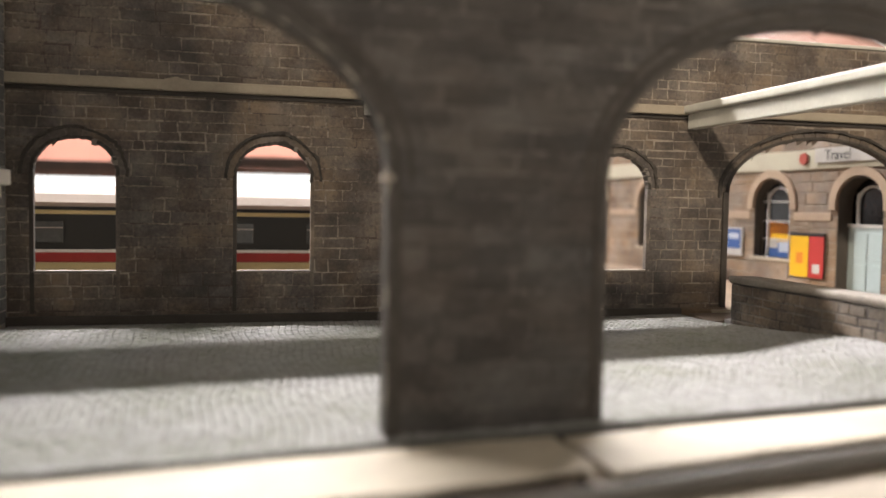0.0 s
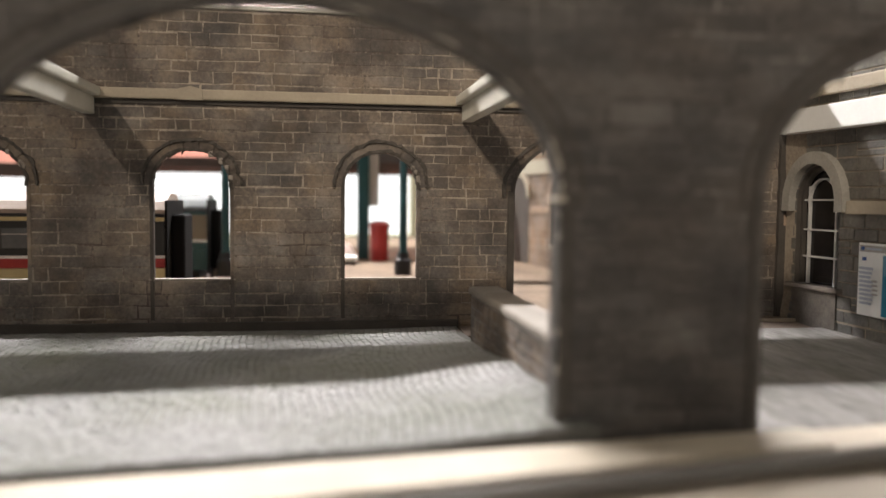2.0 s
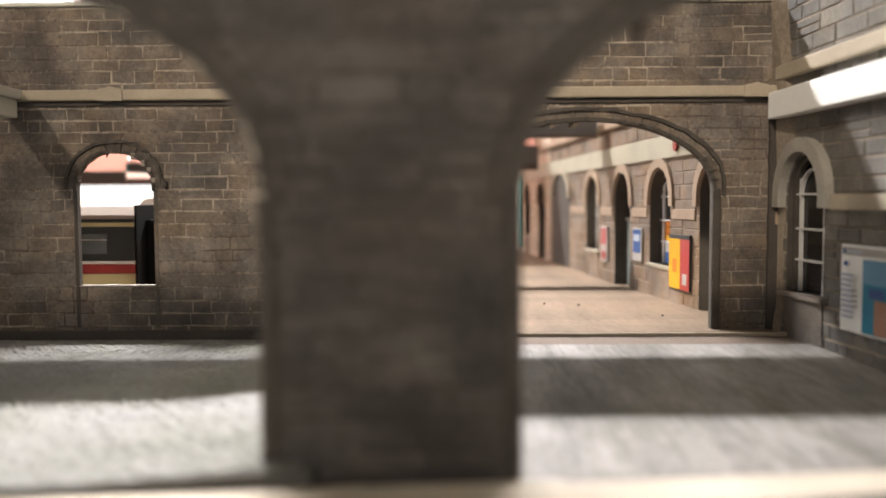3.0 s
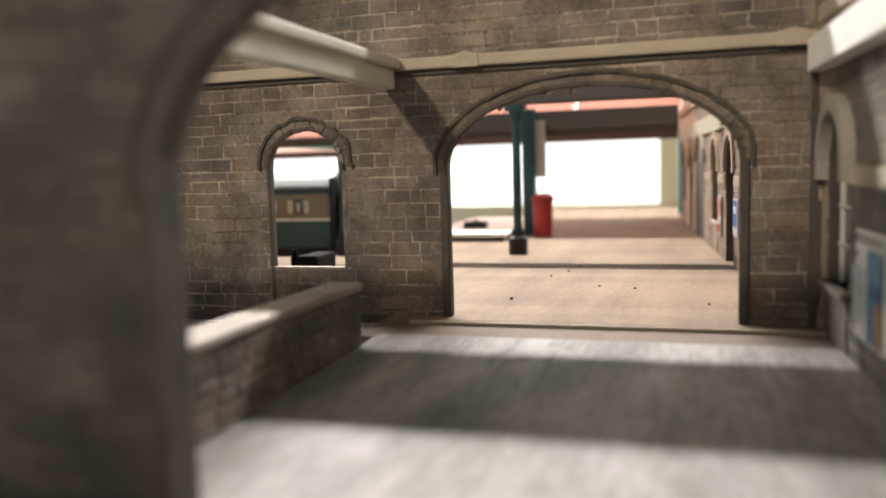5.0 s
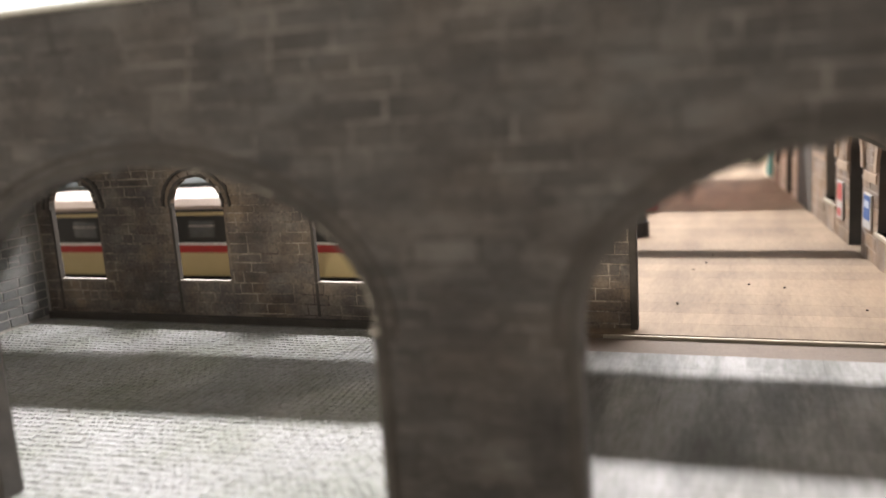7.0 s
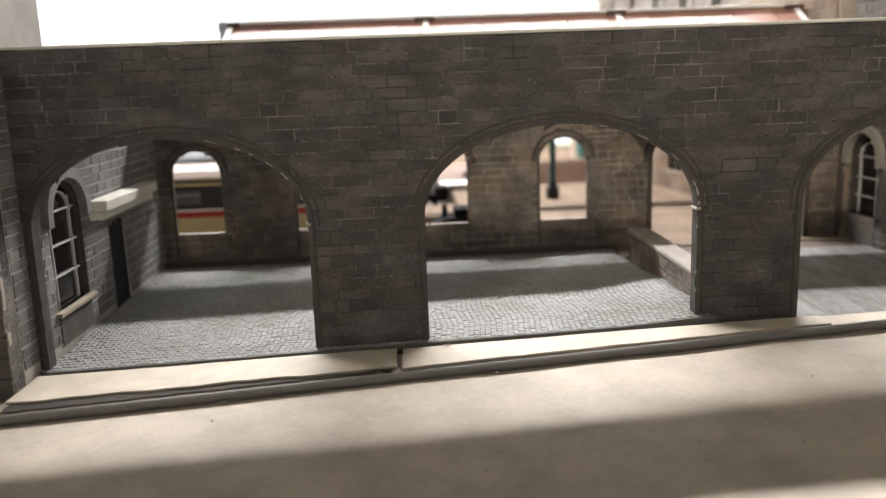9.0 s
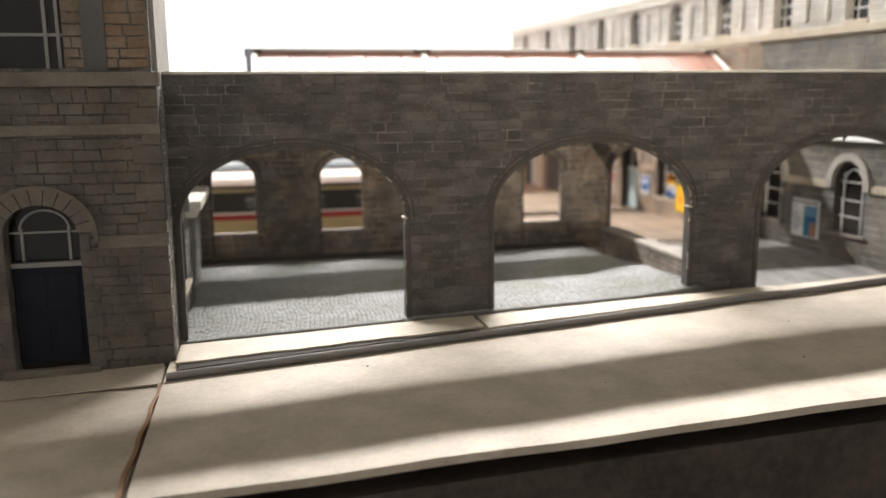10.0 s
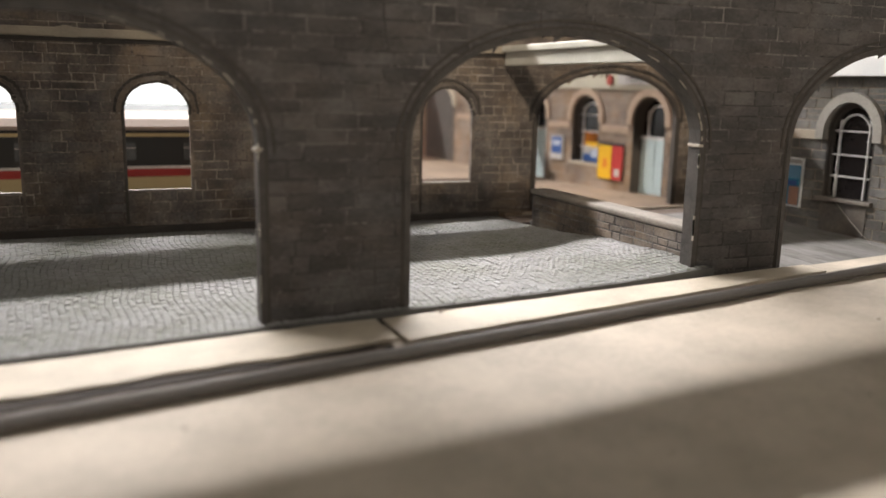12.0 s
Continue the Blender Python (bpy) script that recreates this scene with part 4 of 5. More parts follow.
def arched_door(parent, at, a, colour, leaf_top=0.65):
    f = part("door", plate(at, [(a.c - a.half + 0.01, -0.02), (a.c + a.half - 0.01, -0.02), (a.c + a.half - 0.01, leaf_top), (a.c - a.half + 0.01, leaf_top)], [], -0.15, -0.12), colour, parent)
    for sgn in (-1, 1):
        part("door_panel", slab_on(at, a.c + sgn * 0.105 - 0.075, a.c + sgn * 0.105 + 0.075, 0.06, 0.30, -0.12, -0.112, 0.003), colour, f)
        part("door_panel", slab_on(at, a.c + sgn * 0.105 - 0.075, a.c + sgn * 0.105 + 0.075, 0.34, leaf_top - 0.05, -0.12, -0.112, 0.003), colour, f)
    part("hood", band(at, a.curve(14, 0.012, a.spring - 0.06), a.curve(14, 0.095, a.spring - 0.06), 0.0, 0.03), HOOD_F, f, "peach raised hood")
    lining = Arch(a.c, a.half, -0.02, a.spring, a.rise)
    # thin lining puts the door recess's shade into colour
    part("reveal", band(at, lining.curve(14, -0.008), lining.curve(14, -0.002), -0.155, 0.003), REVEAL, f, "thin lining darkened for the shade of the recess")
    top = Arch(a.c, a.half - 0.012, leaf_top, a.spring, a.rise - 0.012)
    part("fanlight", plate(at, top.curve(14), [], -0.155, -0.148), GLASS, f)
    part("transom", slab_on(at, a.c - a.half + 0.01, a.c + a.half - 0.01, leaf_top, leaf_top + 0.03, -0.147, -0.10), BAR, f)
    for u in (a.c - a.half * 0.62, a.c + a.half * 0.62):
        part("glazing_bar", slab_on(at, u - 0.008, u + 0.008, leaf_top + 0.03, a.spring + a.rise * 0.4, -0.147, -0.12), BAR, f)
    arc = Arch(a.c, a.half * 0.62, a.spring, a.spring, a.rise * 0.6)
    part("glazing_bar", band(at, arc.curve(12), arc.curve(12, 0.016), -0.147, -0.118), BAR, f)
    return f


for n, a in enumerate(LOW):
    if a.c in DOORS:
        arched_door(hall, at_r, a, PALE_BLUE)
    else:
        arched_window(hall, at_r, a, n, *((HOOD_G, HOOD_T) if a.c < 5.6 else (HOOD_F, TRIM)))


# ---------------------------------------------------------------- tower and side building at the street corner
tower = thing("corner_building", (-2.6, 3.5, 0), "dark stone corner building with an arched navy door", "building")
ty, tx = 2.22, -1.31
at_t = south(ty)
TD = Arch(-2.19, 0.26, -0.1, 0.93, 0.22)
TDL = Arch(-2.19, 0.26, -0.3, 0.93, 0.22)
outline = [(-3.6, -0.3)] + TDL.curve(14) + [(tx, -0.3), (tx, 2.0), (-3.6, 2.0)]
tw = part("wall", plate(at_t, outline, [], -0.16, 0.0), MORTAR, tower)
lay_stones(tw, at_t, -3.6, tx - 0.004, -0.15, 1.99, [TD], STONE_T, 71, (-2.8, -1.3, -1, 3))
UPW = [[(-2.47, 2.12), (-1.93, 2.12), (-1.93, 3.05), (-2.47, 3.05)]]
tu = part("upper_wall", plate(at_t, [(-2.75, 2.0), (tx - 0.03, 2.0), (tx - 0.03, 3.5), (-2.75, 3.5)], UPW, -0.16, -0.03), MORTAR, tower)
lay_stones(tu, lambda u, v, w: at_t(u, v, w - 0.03), -1.93, tx - 0.034, 2.12, 3.4, [], STONE_F, 72, (-2.5, -1.3, 2, 3.5))
part("string_course", slab_on(at_t, -3.6, tx + 0.03, 1.99, 2.095, -0.05, 0.045, 0.012), HOOD_T, tower, "brown string course")
part("string_course", slab_on(at_t, -3.6, tx + 0.006, 1.64, 1.72, 0.0, 0.028, 0.01), HOOD_T, tower)
for u0, u1 in ((-1.80, tx + 0.006), (-2.75, -2.58)):
    part("impost_course", slab_on(at_t, u0, u1, 0.80, 0.90, 0.0, 0.03, 0.008), HOOD_T, tower)
voussoirs(tower, at_t, TD, 0.125, 0.0, 0.045, 11, HOOD_T, 77, None, "hood_stone", 0.10)
part("hood_bead", band(at_t, TD.curve(14, 0.112, 0.86), TD.curve(14, 0.14, 0.86), 0.05, 0.066), HOOD_T, tower)
for sgn in (-1, 1):
    for k in range(8):
        wide = 0.07 if k % 2 else 0.115
        part("door_jamb", slab_on(at_t, *sorted((TD.c + sgn * 0.262, TD.c + sgn * (0.262 + wide))), -0.12 + 0.131 * k, 0.007 + 0.131 * k, 0.0, 0.012, 0.004), STONE_T, tower)
part("doorstep", slab_on(at_t, TD.c - 0.34, TD.c + 0.34, -0.16, -0.10, -0.02, 0.05, 0.008), HOOD_T, tower, "worn stone doorstep")
# flat grey strip stands in by colour for a dark narrow recess
part("dark_pilaster", slab_on(at_t, -1.80, -1.64, 2.10, 3.49, -0.03, -0.012), SMOKE, tower, "flat smoke-grey strip in place of a dark narrow recess")
part("eaves", box(-2.80, tx + 0.03, ty - 0.06, 3.34, 3.5, 3.58, 0.01), TRIM, tower)
part("core", box(-3.6, -1.50, 2.42, 5.5, -0.3, 1.98), REVEAL, tower)
part("upper_core", box(-2.75, -1.50, 2.42, 3.28, 1.985, 3.48), REVEAL, tower)
part("flat_roof", box(-3.6, tx + 0.02, 3.30, 5.62, 2.0, 2.05, 0.008), TRIM, tower)
d = part("door", slab_on(at_t, TD.c - 0.25, TD.c + 0.25, -0.08, 0.665, -0.14, -0.11), NAVY, tower, "navy panelled door")
for sgn in (-1, 1):
    for v0, v1 in ((-0.02, 0.27), (0.32, 0.61)):
        part("door_panel", slab_on(at_t, TD.c + sgn * 0.115 - 0.09, TD.c + sgn * 0.115 + 0.09, v0, v1, -0.11, -0.10, 0.004), NAVY, d)
part("transom", slab_on(at_t, TD.c - 0.25, TD.c + 0.25, 0.665, 0.70, -0.14, -0.07), BAR_D, tower)
fl = part("fanlight", plate(at_t, Arch(TD.c, 0.25, 0.70, TD.spring, 0.21).curve(14), [], -0.15, -0.14), GLASS, tower)
for u in (TD.c - 0.165, TD.c + 0.165):
    part("glazing_bar", slab_on(at_t, u - 0.01, u + 0.01, 0.70, 0.96, -0.14, -0.115), BAR_D, fl)
part("glazing_bar", slab_on(at_t, TD.c - 0.25, TD.c + 0.25, 0.915, 0.93, -0.14, -0.118), BAR_D, fl)
arc = Arch(TD.c, 0.165, 0.94, 0.94, 0.14)
part("glazing_bar", band(at_t, arc.curve(12), arc.curve(12, 0.018), -0.14, -0.112), BAR_D, fl)
for c in (-2.20,):
    w = part("upper_window", slab_on(at_t, c - 0.27, c + 0.27, 2.10, 3.05, -0.14, -0.13), GLASS, tower)
    for v in (2.36, 2.62, 2.88):
        part("glazing_bar", slab_on(at_t, c - 0.27, c + 0.27, v - 0.011, v + 0.011, -0.13, -0.11), BAR_D, w)
    for u in (c - 0.235, c + 0.14, c + 0.225):
        part("glazing_bar", slab_on(at_t, u - 0.012, u + 0.012, 2.10, 3.05, -0.13, -0.108), BAR_D, w)
v = -0.12
k = 0
while v < 1.95:
    part("quoin", slab_on(at_t, tx - (0.20 if k % 2 else 0.13), tx + 0.004, v + 0.006, v + 0.134, 0.0, 0.016, 0.005), STONE_T, tower)
    v += 0.14
    k += 1
rnd = random.Random(33)
for k in range(9):
    v = rnd.uniform(-0.05, 1.0)
    part("torn_chip", slab_on(at_t, tx + 0.002, tx + rnd.uniform(0.010, 0.020), v, v + rnd.uniform(0.02, 0.09), -0.03, 0.006, 0.004), CHIP, tower, "torn pale card edge")
# the side that looks on to the yard
at_l = east(tx)
SW = Arch(3.30, 0.30, 0.24, 0.93, 0.25)
sd = [(4.15, -0.3), (4.15, 0.72), (4.55, 0.72), (4.55, -0.3)]
sw = part("side_wall", plate(at_l, [(ty + 0.165, -0.3)] + sd + [(5.62, -0.3), (5.62, 2.0), (3.3, 2.0), (3.3, 3.5), (ty + 0.165, 3.5)], [SW.curve(14)], -0.16, 0.0), MORTAR_G, tower)
lay_stones(sw, at_l, ty + 0.17, 5.60, 0.0, 1.98, [SW, Arch(4.35, 0.20, -0.3, 0.70, 0.02)], STONE_D, 75, (2.6, 5.6, -1, 2.1))
arched_window(tower, at_l, SW, 5, STONE_D)
part("side_door", slab_on(at_l, 4.15, 4.55, -0.06, 0.72, -0.05, -0.02), NAVY, tower, "navy side door")
ca = part("side_canopy", slab_on(at_l, 3.75, 5.10, 0.86, 0.95, 0.0, 0.16, 0.01), CREAM, tower, "cream canopy ledge")
part("canopy_fascia", slab_on(at_l, 3.77, 5.10, 0.79, 0.858, 0.0, 0.11, 0.006), CREAM, ca)

# ---------------------------------------------------------------- platform canopy
canopy = thing("platform_canopy", (0, 12.0, 1.2), "long red-brown glazed platform canopy with dark fascia", "canopy")
EV, RD, RB = (12.0, 1.42), (13.6, 2.35), (15.2, 1.42)
for x0, x1, dz in ((-14.0, -0.82, -0.12), (-0.78, 4.98, 0.0)):
    k = 0
    x = x0
    while x < x1 - 0.1:
        e = min(x + 0.55, x1)
        for (ya, za), (yb, zb) in ((EV, RD), (RB, RD)):
            bm = bmesh.new()
            low = [bm.verts.new((p, q, r + dz)) for p, q, r in ((x + 0.004, ya, za), (e - 0.004, ya, za), (e - 0.004, yb, zb), (x + 0.004, yb, zb))]
            hi = [bm.verts.new(v.co + Vector((0, 0, 0.03))) for v in low]
            bm.faces.new(low)
            bm.faces.new(hi)
            for i in range(4):
                bm.faces.new((low[i], low[(i + 1) % 4], hi[(i + 1) % 4], hi[i]))
            part("roof_panel", bm, ROOFING, canopy)
        if k % 4 == 0:
            part("roof_rib", sweep([(x, EV[0], EV[1] + dz), (x, RD[0], RD[1] + dz), (x, RB[0], RB[1] + dz)], (1, 0, 0), [(-0.02, 0.03), (0.02, 0.03), (0.02, 0.055), (-0.02, 0.055)]), WHITE, canopy, "white glazing rib")
        x = e
        k += 1
    part("ridge_cap", box(x0, x1, RD[0] - 0.08, RD[0] + 0.08, RD[1] + dz + 0.02, RD[1] + dz + 0.07, 0.01), P_PALE, canopy, "pale ridge flashing")
    for ye in (EV[0], RB[0]):
        part("fascia", box(x0, x1, ye - 0.03, ye + 0.03, EV[1] + dz - 0.13, EV[1] + dz + 0.0, 0.006), FASCIA, canopy, "dark brown fascia board")
part("valance", box(1.2, 4.98, 11.925, 11.965, 1.38, 1.63, 0.006), SMOKE, canopy, "deep grey-brown valance board")
part("end_board", box(-0.82, -0.78, 12.0, 15.2, 1.29, 1.42), TEAL_L, canopy, "teal end board")
part("end_flashing", box(-0.84, -0.76, 13.48, 13.72, 2.15, 2.41), TEAL_L, canopy, "teal ridge end")


lean = thing("lean_to_roof", (2.5, 6.1, 2.2), "red-brown panelled lean-to roof with white ribs behind the yard wall", "roof")
x = -0.62
while x < 5.6:
    e = min(x + 0.46, 5.66)
    part("roof_panel", sweep([(x + 0.004, 5.75, 2.03), (e - 0.004, 5.75, 2.03)], (0, 1, 0), [(0, 0), (0.70, 0.40), (0.70, 0.43), (0, 0.03)]), ROOF_RED, lean)
    x = e
for x in (-0.60, 1.52, 3.63, 5.62):
    part("rib", sweep([(x - 0.03, 5.75, 2.035), (x + 0.03, 5.75, 2.035)], (0, 1, 0), [(0, 0.02), (0.64, 0.386), (0.64, 0.41), (0, 0.055)]), WHITE, lean, "white card rib")
    part("vent_block", box(x - 0.12, x + 0.10, 6.40, 6.50, 2.40, 2.49, 0.01), FASCIA, lean, "dark brown block under the flashing")
part("flashing", box(-0.62, 5.66, 6.42, 6.52, 2.47, 2.50, 0.006), WHITE, lean, "white ridge flashing")
part("upstand", box(-0.62, 5.66, 6.46, 6.50, 2.0, 2.468), P_PALE, lean, "pale ridge board")
part("end_board", box(-0.70, -0.63, 6.35, 6.48, 1.9, 2.50, 0.01), P_PALE, lean, "pale blue end board")


def post(x, y, group="canopy posts"):
    ob = thing("canopy_post", (x, y, -0.01), "slim teal iron canopy post with a black base", "post", group)
    part("shaft", lathe([(0.055, 0.26), (0.045, 0.3), (0.042, 1.38), (0.06, 1.44), (0.075, 1.50)], (x, y, -0.01)), TEAL, ob)
    part("base", lathe([(0.10, 0.0), (0.10, 0.17), (0.075, 0.2), (0.065, 0.26)], (x, y, -0.01)), BLACK, ob, "black cast base")
    part("capital", box(x - 0.1, x + 0.1, y - 0.1, y + 0.1, 1.485, 1.552, 0.01), TEAL, ob)
    return ob


girder = thing("canopy_girder", (3.2, 9.45, 1.55), "dark grey-brown girder carried on slim posts across the platform", "girder")
part("web", box(1.0, 5.36, 9.41, 9.49, 1.57, 1.88, 0.006), SMOKE, girder)
for z in (1.55, 1.882):
    part("flange", box(1.0, 5.36, 9.37, 9.53, z, z + 0.02, 0.004), FASCIA, girder)
for p in ((3.41, 9.45), (1.42, 9.45)):
    post(*p)
tp = thing("canopy_post", (3.07, 11.84, -0.01), "thick square teal canopy post with a pale sign board", "post")
part("shaft", box(2.99, 3.15, 11.76, 11.92, -0.01, 1.66, 0.012), TEAL, tp)
part("sign_panel", box(3.151, 3.29, 11.83, 11.87, 0.76, 1.5, 0.006), P_GREY, tp, "pale grey panel")
bin_ = thing("litter_bin", (3.285, 11.58, -0.01), "red litter bin standing by a canopy post", "bin")
part("body", lathe([(0.12, 0.0), (0.135, 0.47), (0.125, 0.47)], (3.285, 11.58, -0.01)), RED, bin_)
part("lid", lathe([(0.15, 0.47), (0.15, 0.515), (0.09, 0.56)], (3.285, 11.58, -0.01)), RED, bin_)


# ---------------------------------------------------------------- trains
def coach(y, x0, x1, colours, label, curtains=False):
    """A coach along x; its near side stands at y."""
    low_c, stripe_c, band_c, line_c, roof_c = colours
    ob = thing("railway_coach", ((x0 + x1) / 2, y + 0.42, -0.25), label, "coach", "coaches")
    d = 0.84
    part("underframe", box(x0 + 0.1, x1 - 0.1, y + 0.08, y + d - 0.08, -0.17, 0.04), BLACK, ob, "black underframe")
    part("lower_body", box(x0, x1, y, y + d, 0.04, 0.282, 0.008), low_c, ob)
    part("stripe", box(x0, x1, y - 0.001, y + d + 0.001, 0.284, 0.36, 0.003), stripe_c, ob)
    part("pinstripe", box(x0, x1, y, y + d, 0.361, 0.385, 0.003), WHITE, ob)
    part("window_band", box(x0, x1, y + 0.003, y + d - 0.003, 0.386, 0.665, 0.004), band_c, ob)
    part("cantrail_line", box(x0, x1, y, y + d, 0.666, 0.70, 0.004), line_c, ob)
    bm = bmesh.new()
    prof = [(0.0, 0.70), (0.02, 0.76), (0.10, 0.83), (0.25, 0.885), (0.42, 0.90), (0.59, 0.885), (0.74, 0.83), (0.82, 0.76), (0.84, 0.70)]
    sweep([(x0, y, 0), (x1, y, 0)], (0, 1, 0), prof, bm)
    part("roof", bm, roof_c, ob, "curved roof")
    part("gutter", box(x0, x1, y - 0.006, y + d + 0.006, 0.70, 0.728, 0.004), BLACK, ob)
    x = x0 + 0.3
    while x + 0.36 < x1:
        w = part("window", box(x, x + 0.30, y - 0.004, y + 0.02, 0.44, 0.61, 0.006), COACH_GLASS, ob)
        part("window_bar", box(x, x + 0.30, y - 0.008, y - 0.003, 0.555, 0.563), P_GREY, w)
        if curtains:
            for cx in (x + 0.01, x + 0.22):
                part("curtain", box(cx, cx + 0.07, y - 0.006, y - 0.0045, 0.45, 0.60), CURTAIN, w, "cream curtain")
            part("table_lamp", box(x + 0.13, x + 0.17, y - 0.006, y - 0.0045, 0.47, 0.56, 0.0), CURTAIN, w)
        x += 0.42 if curtains else 0.74
    for bx in (x0 + 1.2, x1 - 1.2):
        b = part("bogie", box(bx - 0.5, bx + 0.5, y + 0.1, y + d - 0.1, -0.22, -0.12, 0.02), BLACK, ob)
        for wx in (bx - 0.32, bx + 0.32):
            for wy in (y + 0.2, y + d - 0.2):
                part("wheel", box(wx - 0.1, wx + 0.1, wy - 0.03, wy + 0.03, -0.25, -0.06, 0.05), STEEL, b)
    part("end_panel", box(x1 + 0.001, x1 + 0.02, y + 0.01, y + d - 0.01, 0.0, 0.84, 0.006), BLACK_MATT, ob, "black coach end")
    part("gangway", box(x1 + 0.02, x1 + 0.13, y + 0.20, y + d - 0.20, 0.02, 0.72, 0.02), BLACK_MATT, ob, "black corridor bellows")
    part("buffer_beam", box(x1 + 0.02, x1 + 0.05, y + 0.1, y + d - 0.1, -0.1, 0.05, 0.01), BLACK, ob)
    for wy in (y + 0.2, y + d - 0.2):
        part("buffer", box(x1 + 0.05, x1 + 0.14, wy - 0.04, wy + 0.04, -0.04, 0.04, 0.015), STEEL, ob)
    return ob


coach(7.02, -4.8, 1.20, (COACH_CREAM, RED, COACH_DARK, COACH_CREAM, COACH_ROOF), "beige and charcoal coach with a red waist stripe on the track")
coach(7.02, -11.3, -5.0, (COACH_CREAM, RED, COACH_DARK, COACH_CREAM, COACH_ROOF), "beige and charcoal coach with a red waist stripe on the track")
coach(9.55, -5.1, 1.2, (TEAL, TEAL, COACH_TAN, TEAL, GREY_ROOF), "dark teal and dull brown coach at the far platform", True)

for bx, y in ((1.80, 7.70), (1.62, 9.95)):
    bs = thing("buffer_stop", (bx, y, -0.3), "black buffer stop at the end of the track", "buffer stop", "buffer stops")
    part("block", box(bx + 0.02, bx + 0.22, y - 0.20, y + 0.20, 0.02, 0.185, 0.018), BLACK_MATT, bs)
    part("beam", sweep([(bx, y - 0.26, 0), (bx, y + 0.26, 0)], (1, 0, 0), [(-0.26, -0.02), (-0.10, 0.07), (0.18, 0.09), (0.18, -0.02)]), BLACK_MATT, bs)
    part("post", lathe([(0.042, -0.02), (0.038, 0.16), (0.026, 0.215), (0.012, 0.23)], (bx - 0.10, y, 0), 10), BLACK_MATT, bs)
    for dy in (-0.2, 0.2):
        part("leg", box(bx - 0.03, bx + 0.05, y + dy - 0.03, y + dy + 0.03, -0.34, -0.02, 0.01), BLACK, bs)

ws = thing("luggage_dock", (2.4, 12.4, 0), "low white dock with a black edge at the platform end", "dock")
part("top", box(1.75, 2.95, 10.8, 14.0, 0.05, 0.10, 0.01), WHITE, ws)
part("edge", box(1.78, 2.92, 10.83, 13.97, -0.012, 0.05), BLACK, ws, "black edge")
case = solid("suitcase", box(2.2, 2.5, 11.6, 11.8, 0.10, 0.19, 0.02), BLACK, "small black suitcase lying on the white dock", "suitcase", at=(2.35, 11.7, 0.10))
part("grip", box(2.31, 2.39, 11.68, 11.72, 0.19, 0.21, 0.006), BLACK, case)
rnd = random.Random(8)
for n in range(8):
    x, y = rnd.uniform(3.9, 5.3), rnd.uniform(5.7, 8.4)
    solid("crumb", box(x - 0.009, x + 0.008, y - 0.007, y + 0.007, plat_z(y) + 0.007, plat_z(y) + 0.018, 0.003), NEAR_BLACK, "dark crumb of debris on the platform", "debris", "platform debris", at=(x, y, plat_z(y) + 0.007))

rnd = random.Random(15)
for n in range(8):
    x = rnd.uniform(-1.1, 4.2)
    y = rnd.uniform(0.3, rail_y(x) - 0.1)
    c = rnd.uniform(0.004, 0.007)
    solid("crumb", box(x - c, x + c, y - c * 0.6, y + c * 0.7, ground_z(x, y) - 0.027, ground_z(x, y) - 0.027 + c, c * 0.4), RUST_D, "dark crumb of dirt on the baseboard", "debris", "baseboard debris", at=(x, y, ground_z(x, y) - 0.027))


def fluff(x, y, z, seed, size):
    """A curled scrap of torn card fibre."""
    rnd = random.Random(seed)
    bm = bmesh.new()
    for k in range(6):
        a, b = rnd.uniform(0, 6.28), rnd.uniform(0.4, 1.0) * size
        pts = [(x + b * math.cos(a) * q + 0.3 * size * math.sin(3 * q + k), y + b * math.sin(a) * q, z + 0.35 * size * math.sin(3.0 * q)) for q in (0, 0.33, 0.66, 1.0)]
        sweep(pts, (0, 1, 0), [(-0.003, 0), (0.003, 0), (0.003, 0.004), (-0.003, 0.004)], bm)
    return solid("card_scrap", bm, CHIP, "curled scrap of torn pale card", "debris", "card scraps", at=(x, y, z))


for n, (x, off, z, size) in enumerate(((0.12, -0.05, -0.026, 0.035), (2.13, 0.045, 0.0, 0.020), (0.02, 0.62, 0.012, 0.022), (1.50, 0.46, 0.012, 0.040), (1.78, -0.06, -0.02, 0.022))):
    fluff(x, rail_y(x) + off, ground_z(x, rail_y(x) + off) + z, 40 + n, size)

solid("thread", sweep([(5.93, 4.02, 0.33), (5.90, 3.80, 0.17), (5.86, 3.62, 0.07), (5.84, 3.46, pave_z(5.84, 3.46))], (1, 0, 0), [(-0.0014, 0), (0.0014, 0), (0.0014, 0.0025), (-0.0014, 0.0025)]), CHIP, "thin pale glue thread hanging from the window sill", "thread", at=(5.84, 3.46, pave_z(5.84, 3.46)))

# ---------------------------------------------------------------- posters and signs on the station building
def poster(name, c, v0, v1, half, label, fields, frame_mat=P_WHITE):
    """A framed print; fields are (u0, u1, v0, v1, material) as shares of it."""
    ob = solid(name, slab_on(at_r, c - half, c + half, v0, v1, 0.012, 0.03, 0.003), frame_mat, label, "poster", "posters", at=at_r(c, v0, 0))
    for k, (a, b, p, q, m) in enumerate(fields):
        # shares run from the far edge to the near edge
        part("print", slab_on(at_r, c + half - 2 * half * b, c + half - 2 * half * a, v0 + (v1 - v0) * p, v0 + (v1 - v0) * q, 0.031 + 0.0012 * k, 0.033 + 0.0012 * k), m, ob)
    return ob


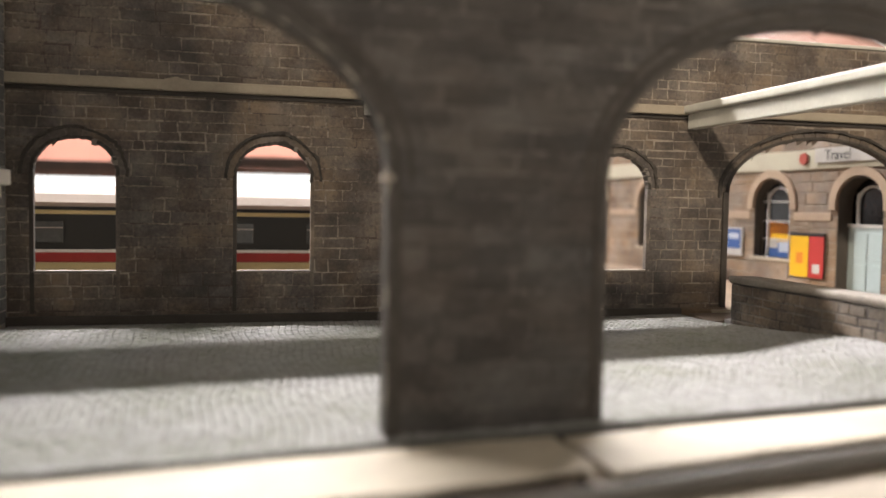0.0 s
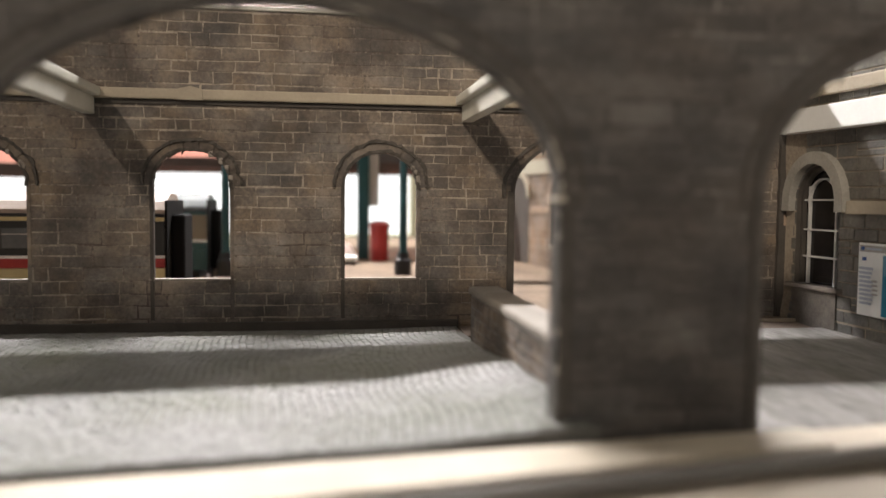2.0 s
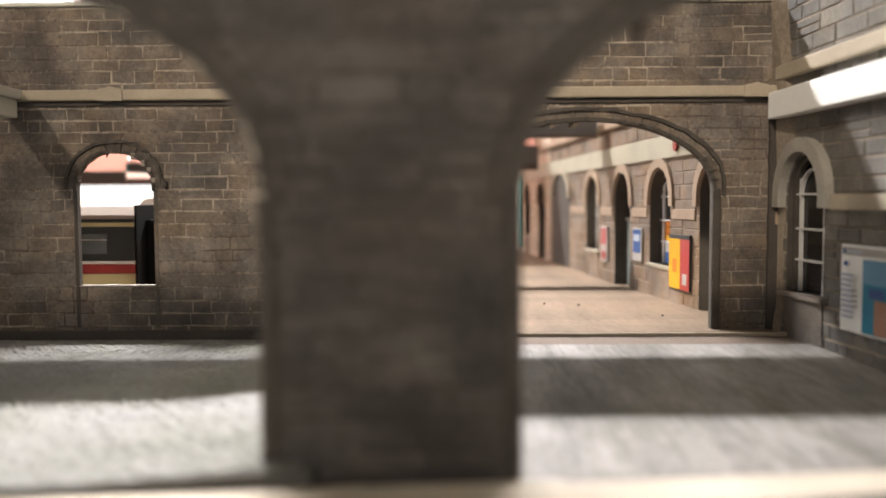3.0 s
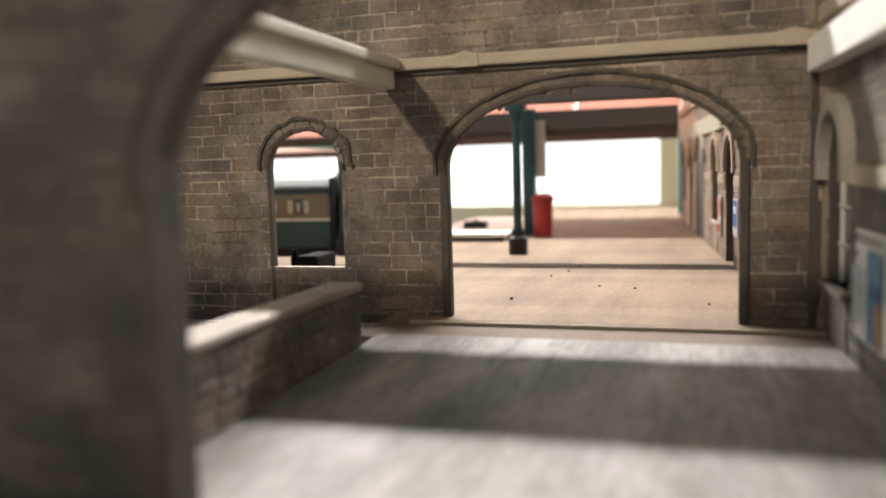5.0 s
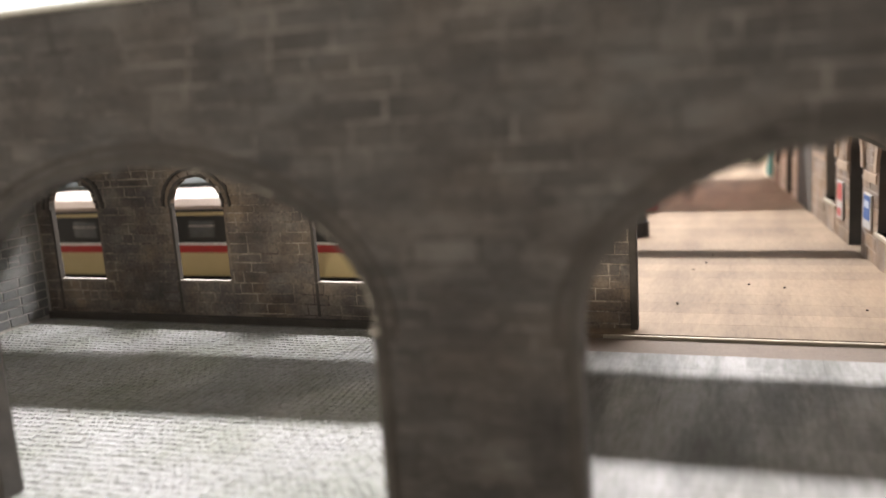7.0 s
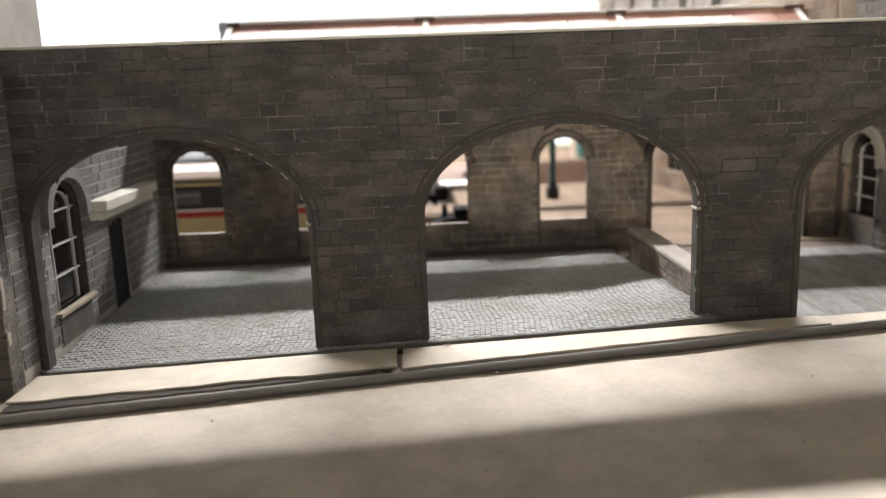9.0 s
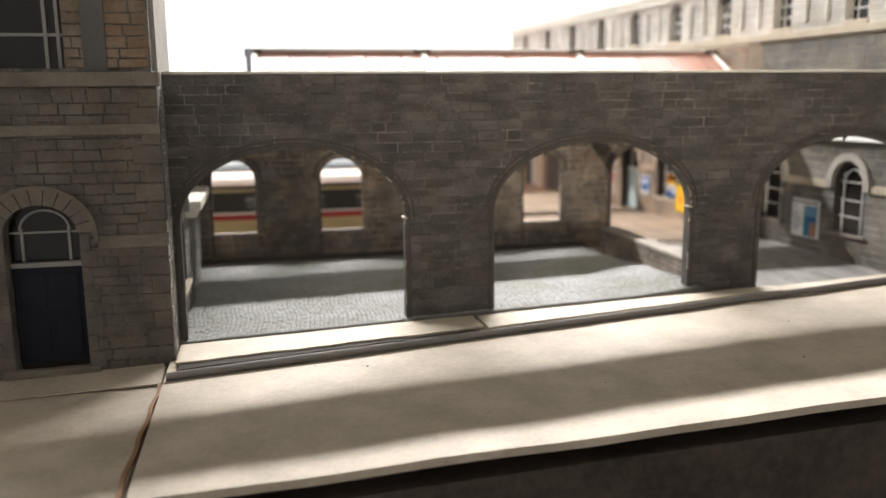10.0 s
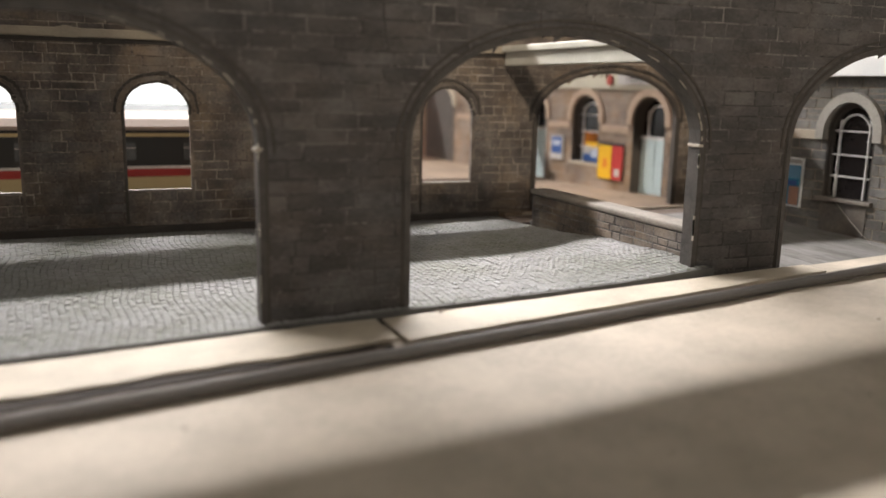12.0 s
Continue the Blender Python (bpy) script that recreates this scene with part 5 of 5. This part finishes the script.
poster("poster", 4.56, 0.16, 0.62, 0.235, "white information poster with a blue seaside picture on the stone wall",
       [(0.03, 0.97, 0.88, 0.97, P_GREY), (0.06, 0.12, 0.90, 0.95, P_BLUE), (0.16, 0.44, 0.91, 0.94, P_PALE), (0.48, 0.97, 0.03, 0.85, P_CYAN), (0.50, 0.96, 0.58, 0.84, P_SKY), (0.72, 0.96, 0.04, 0.42, P_SAND), (0.62, 0.90, 0.44, 0.54, P_BLUE), (0.10, 0.18, 0.76, 0.81, P_BLUE)]
       + [(0.08, 0.30 + 0.02 * (k % 3), 0.16 + 0.06 * k, 0.195 + 0.06 * k, P_PALE) for k in range(9)]
       + [(0.34, 0.44, 0.30 + 0.06 * k, 0.33 + 0.06 * k, P_GREY) for k in range(4)], WHITE)
poster("poster", 7.015, 0.14, 0.58, 0.225, "yellow and red advertisement poster beside the door", [(0.0, 0.55, 0.0, 0.92, P_YELLOW), (0.57, 1.0, 0.0, 0.92, RED), (0.0, 1.0, 0.93, 1.0, BLACK), (0.2, 0.4, 0.3, 0.55, P_ORANGE), (0.7, 0.9, 0.1, 0.3, P_WHITE)], BLACK)
poster("poster", 8.12, 0.29, 0.60, 0.14, "small blue and white poster on the platform wall", [(0.1, 0.9, 0.25, 0.95, P_BLUE), (0.2, 0.8, 0.6, 0.8, P_PALE)])
poster("poster", 9.27, 0.20, 0.58, 0.13, "small red and white poster on the platform wall", [(0.1, 0.9, 0.5, 0.95, RED), (0.2, 0.8, 0.08, 0.3, RED)])
wp = solid("poster", slab_on(at_r, 7.32, 7.76, 0.302, 0.69, -0.11, -0.10), P_ORANGE, "orange and blue sunset poster behind the window", "poster", "posters", at=at_r(7.54, 0.31, -0.1))
part("print", slab_on(at_r, 7.32, 7.76, 0.302, 0.46, -0.099, -0.096), P_BLUE, wp)
part("print", slab_on(at_r, 7.40, 7.68, 0.46, 0.55, -0.099, -0.096), P_YELLOW, wp)
part("print", slab_on(at_r, 7.36, 7.56, 0.36, 0.47, -0.095, -0.093), P_PALE, wp)
part("print", slab_on(at_r, 7.58, 7.72, 0.40, 0.50, -0.095, -0.093), P_WHITE, wp)

sign = solid("sign_board", slab_on(at_r, 5.85, 6.93, 1.265, 1.41, 0.035, 0.055, 0.004), P_GREY, "dull white sign board lettered Travel over the door", "sign", at=at_r(6.4, 1.27, 0.035))
txt = bpy.data.curves.new("lettering", "FONT")
txt.body, txt.size, txt.extrude = "Travel", 0.14 * S, 0.001 * S
tob = new("lettering_curve", txt)
bpy.context.view_layer.update()
me = bpy.data.meshes.new_from_object(tob)
bpy.data.objects.remove(tob)
me.materials.append(BLACK)
lettering = new("lettering", me)
lettering.matrix_world = Matrix.Translation(at_r(6.78, 1.29, 0.075) * S) @ Matrix(((0, 0, -1, 0), (-1, 0, 0, 0), (0, 1, 0, 0), (0, 0, 0, 1)))
lettering.parent = sign
lettering.matrix_parent_inverse = Matrix.Translation(-ORIGIN[sign.name] * S)
roundel = solid("roundel_sign", lathe([(0.06, 0.0), (0.06, 0.02)], (0, 0, 0)), ROUNDEL, "small red round sign on the platform wall", "sign")
roundel.matrix_world = Matrix.Translation(at_r(7.09, 1.315, 0.032) * S) @ pose(0, 0, 0, 0, -90, 0)

# ---------------------------------------------------------------- stones, last
for args in STONES:
    stones_now(*args)
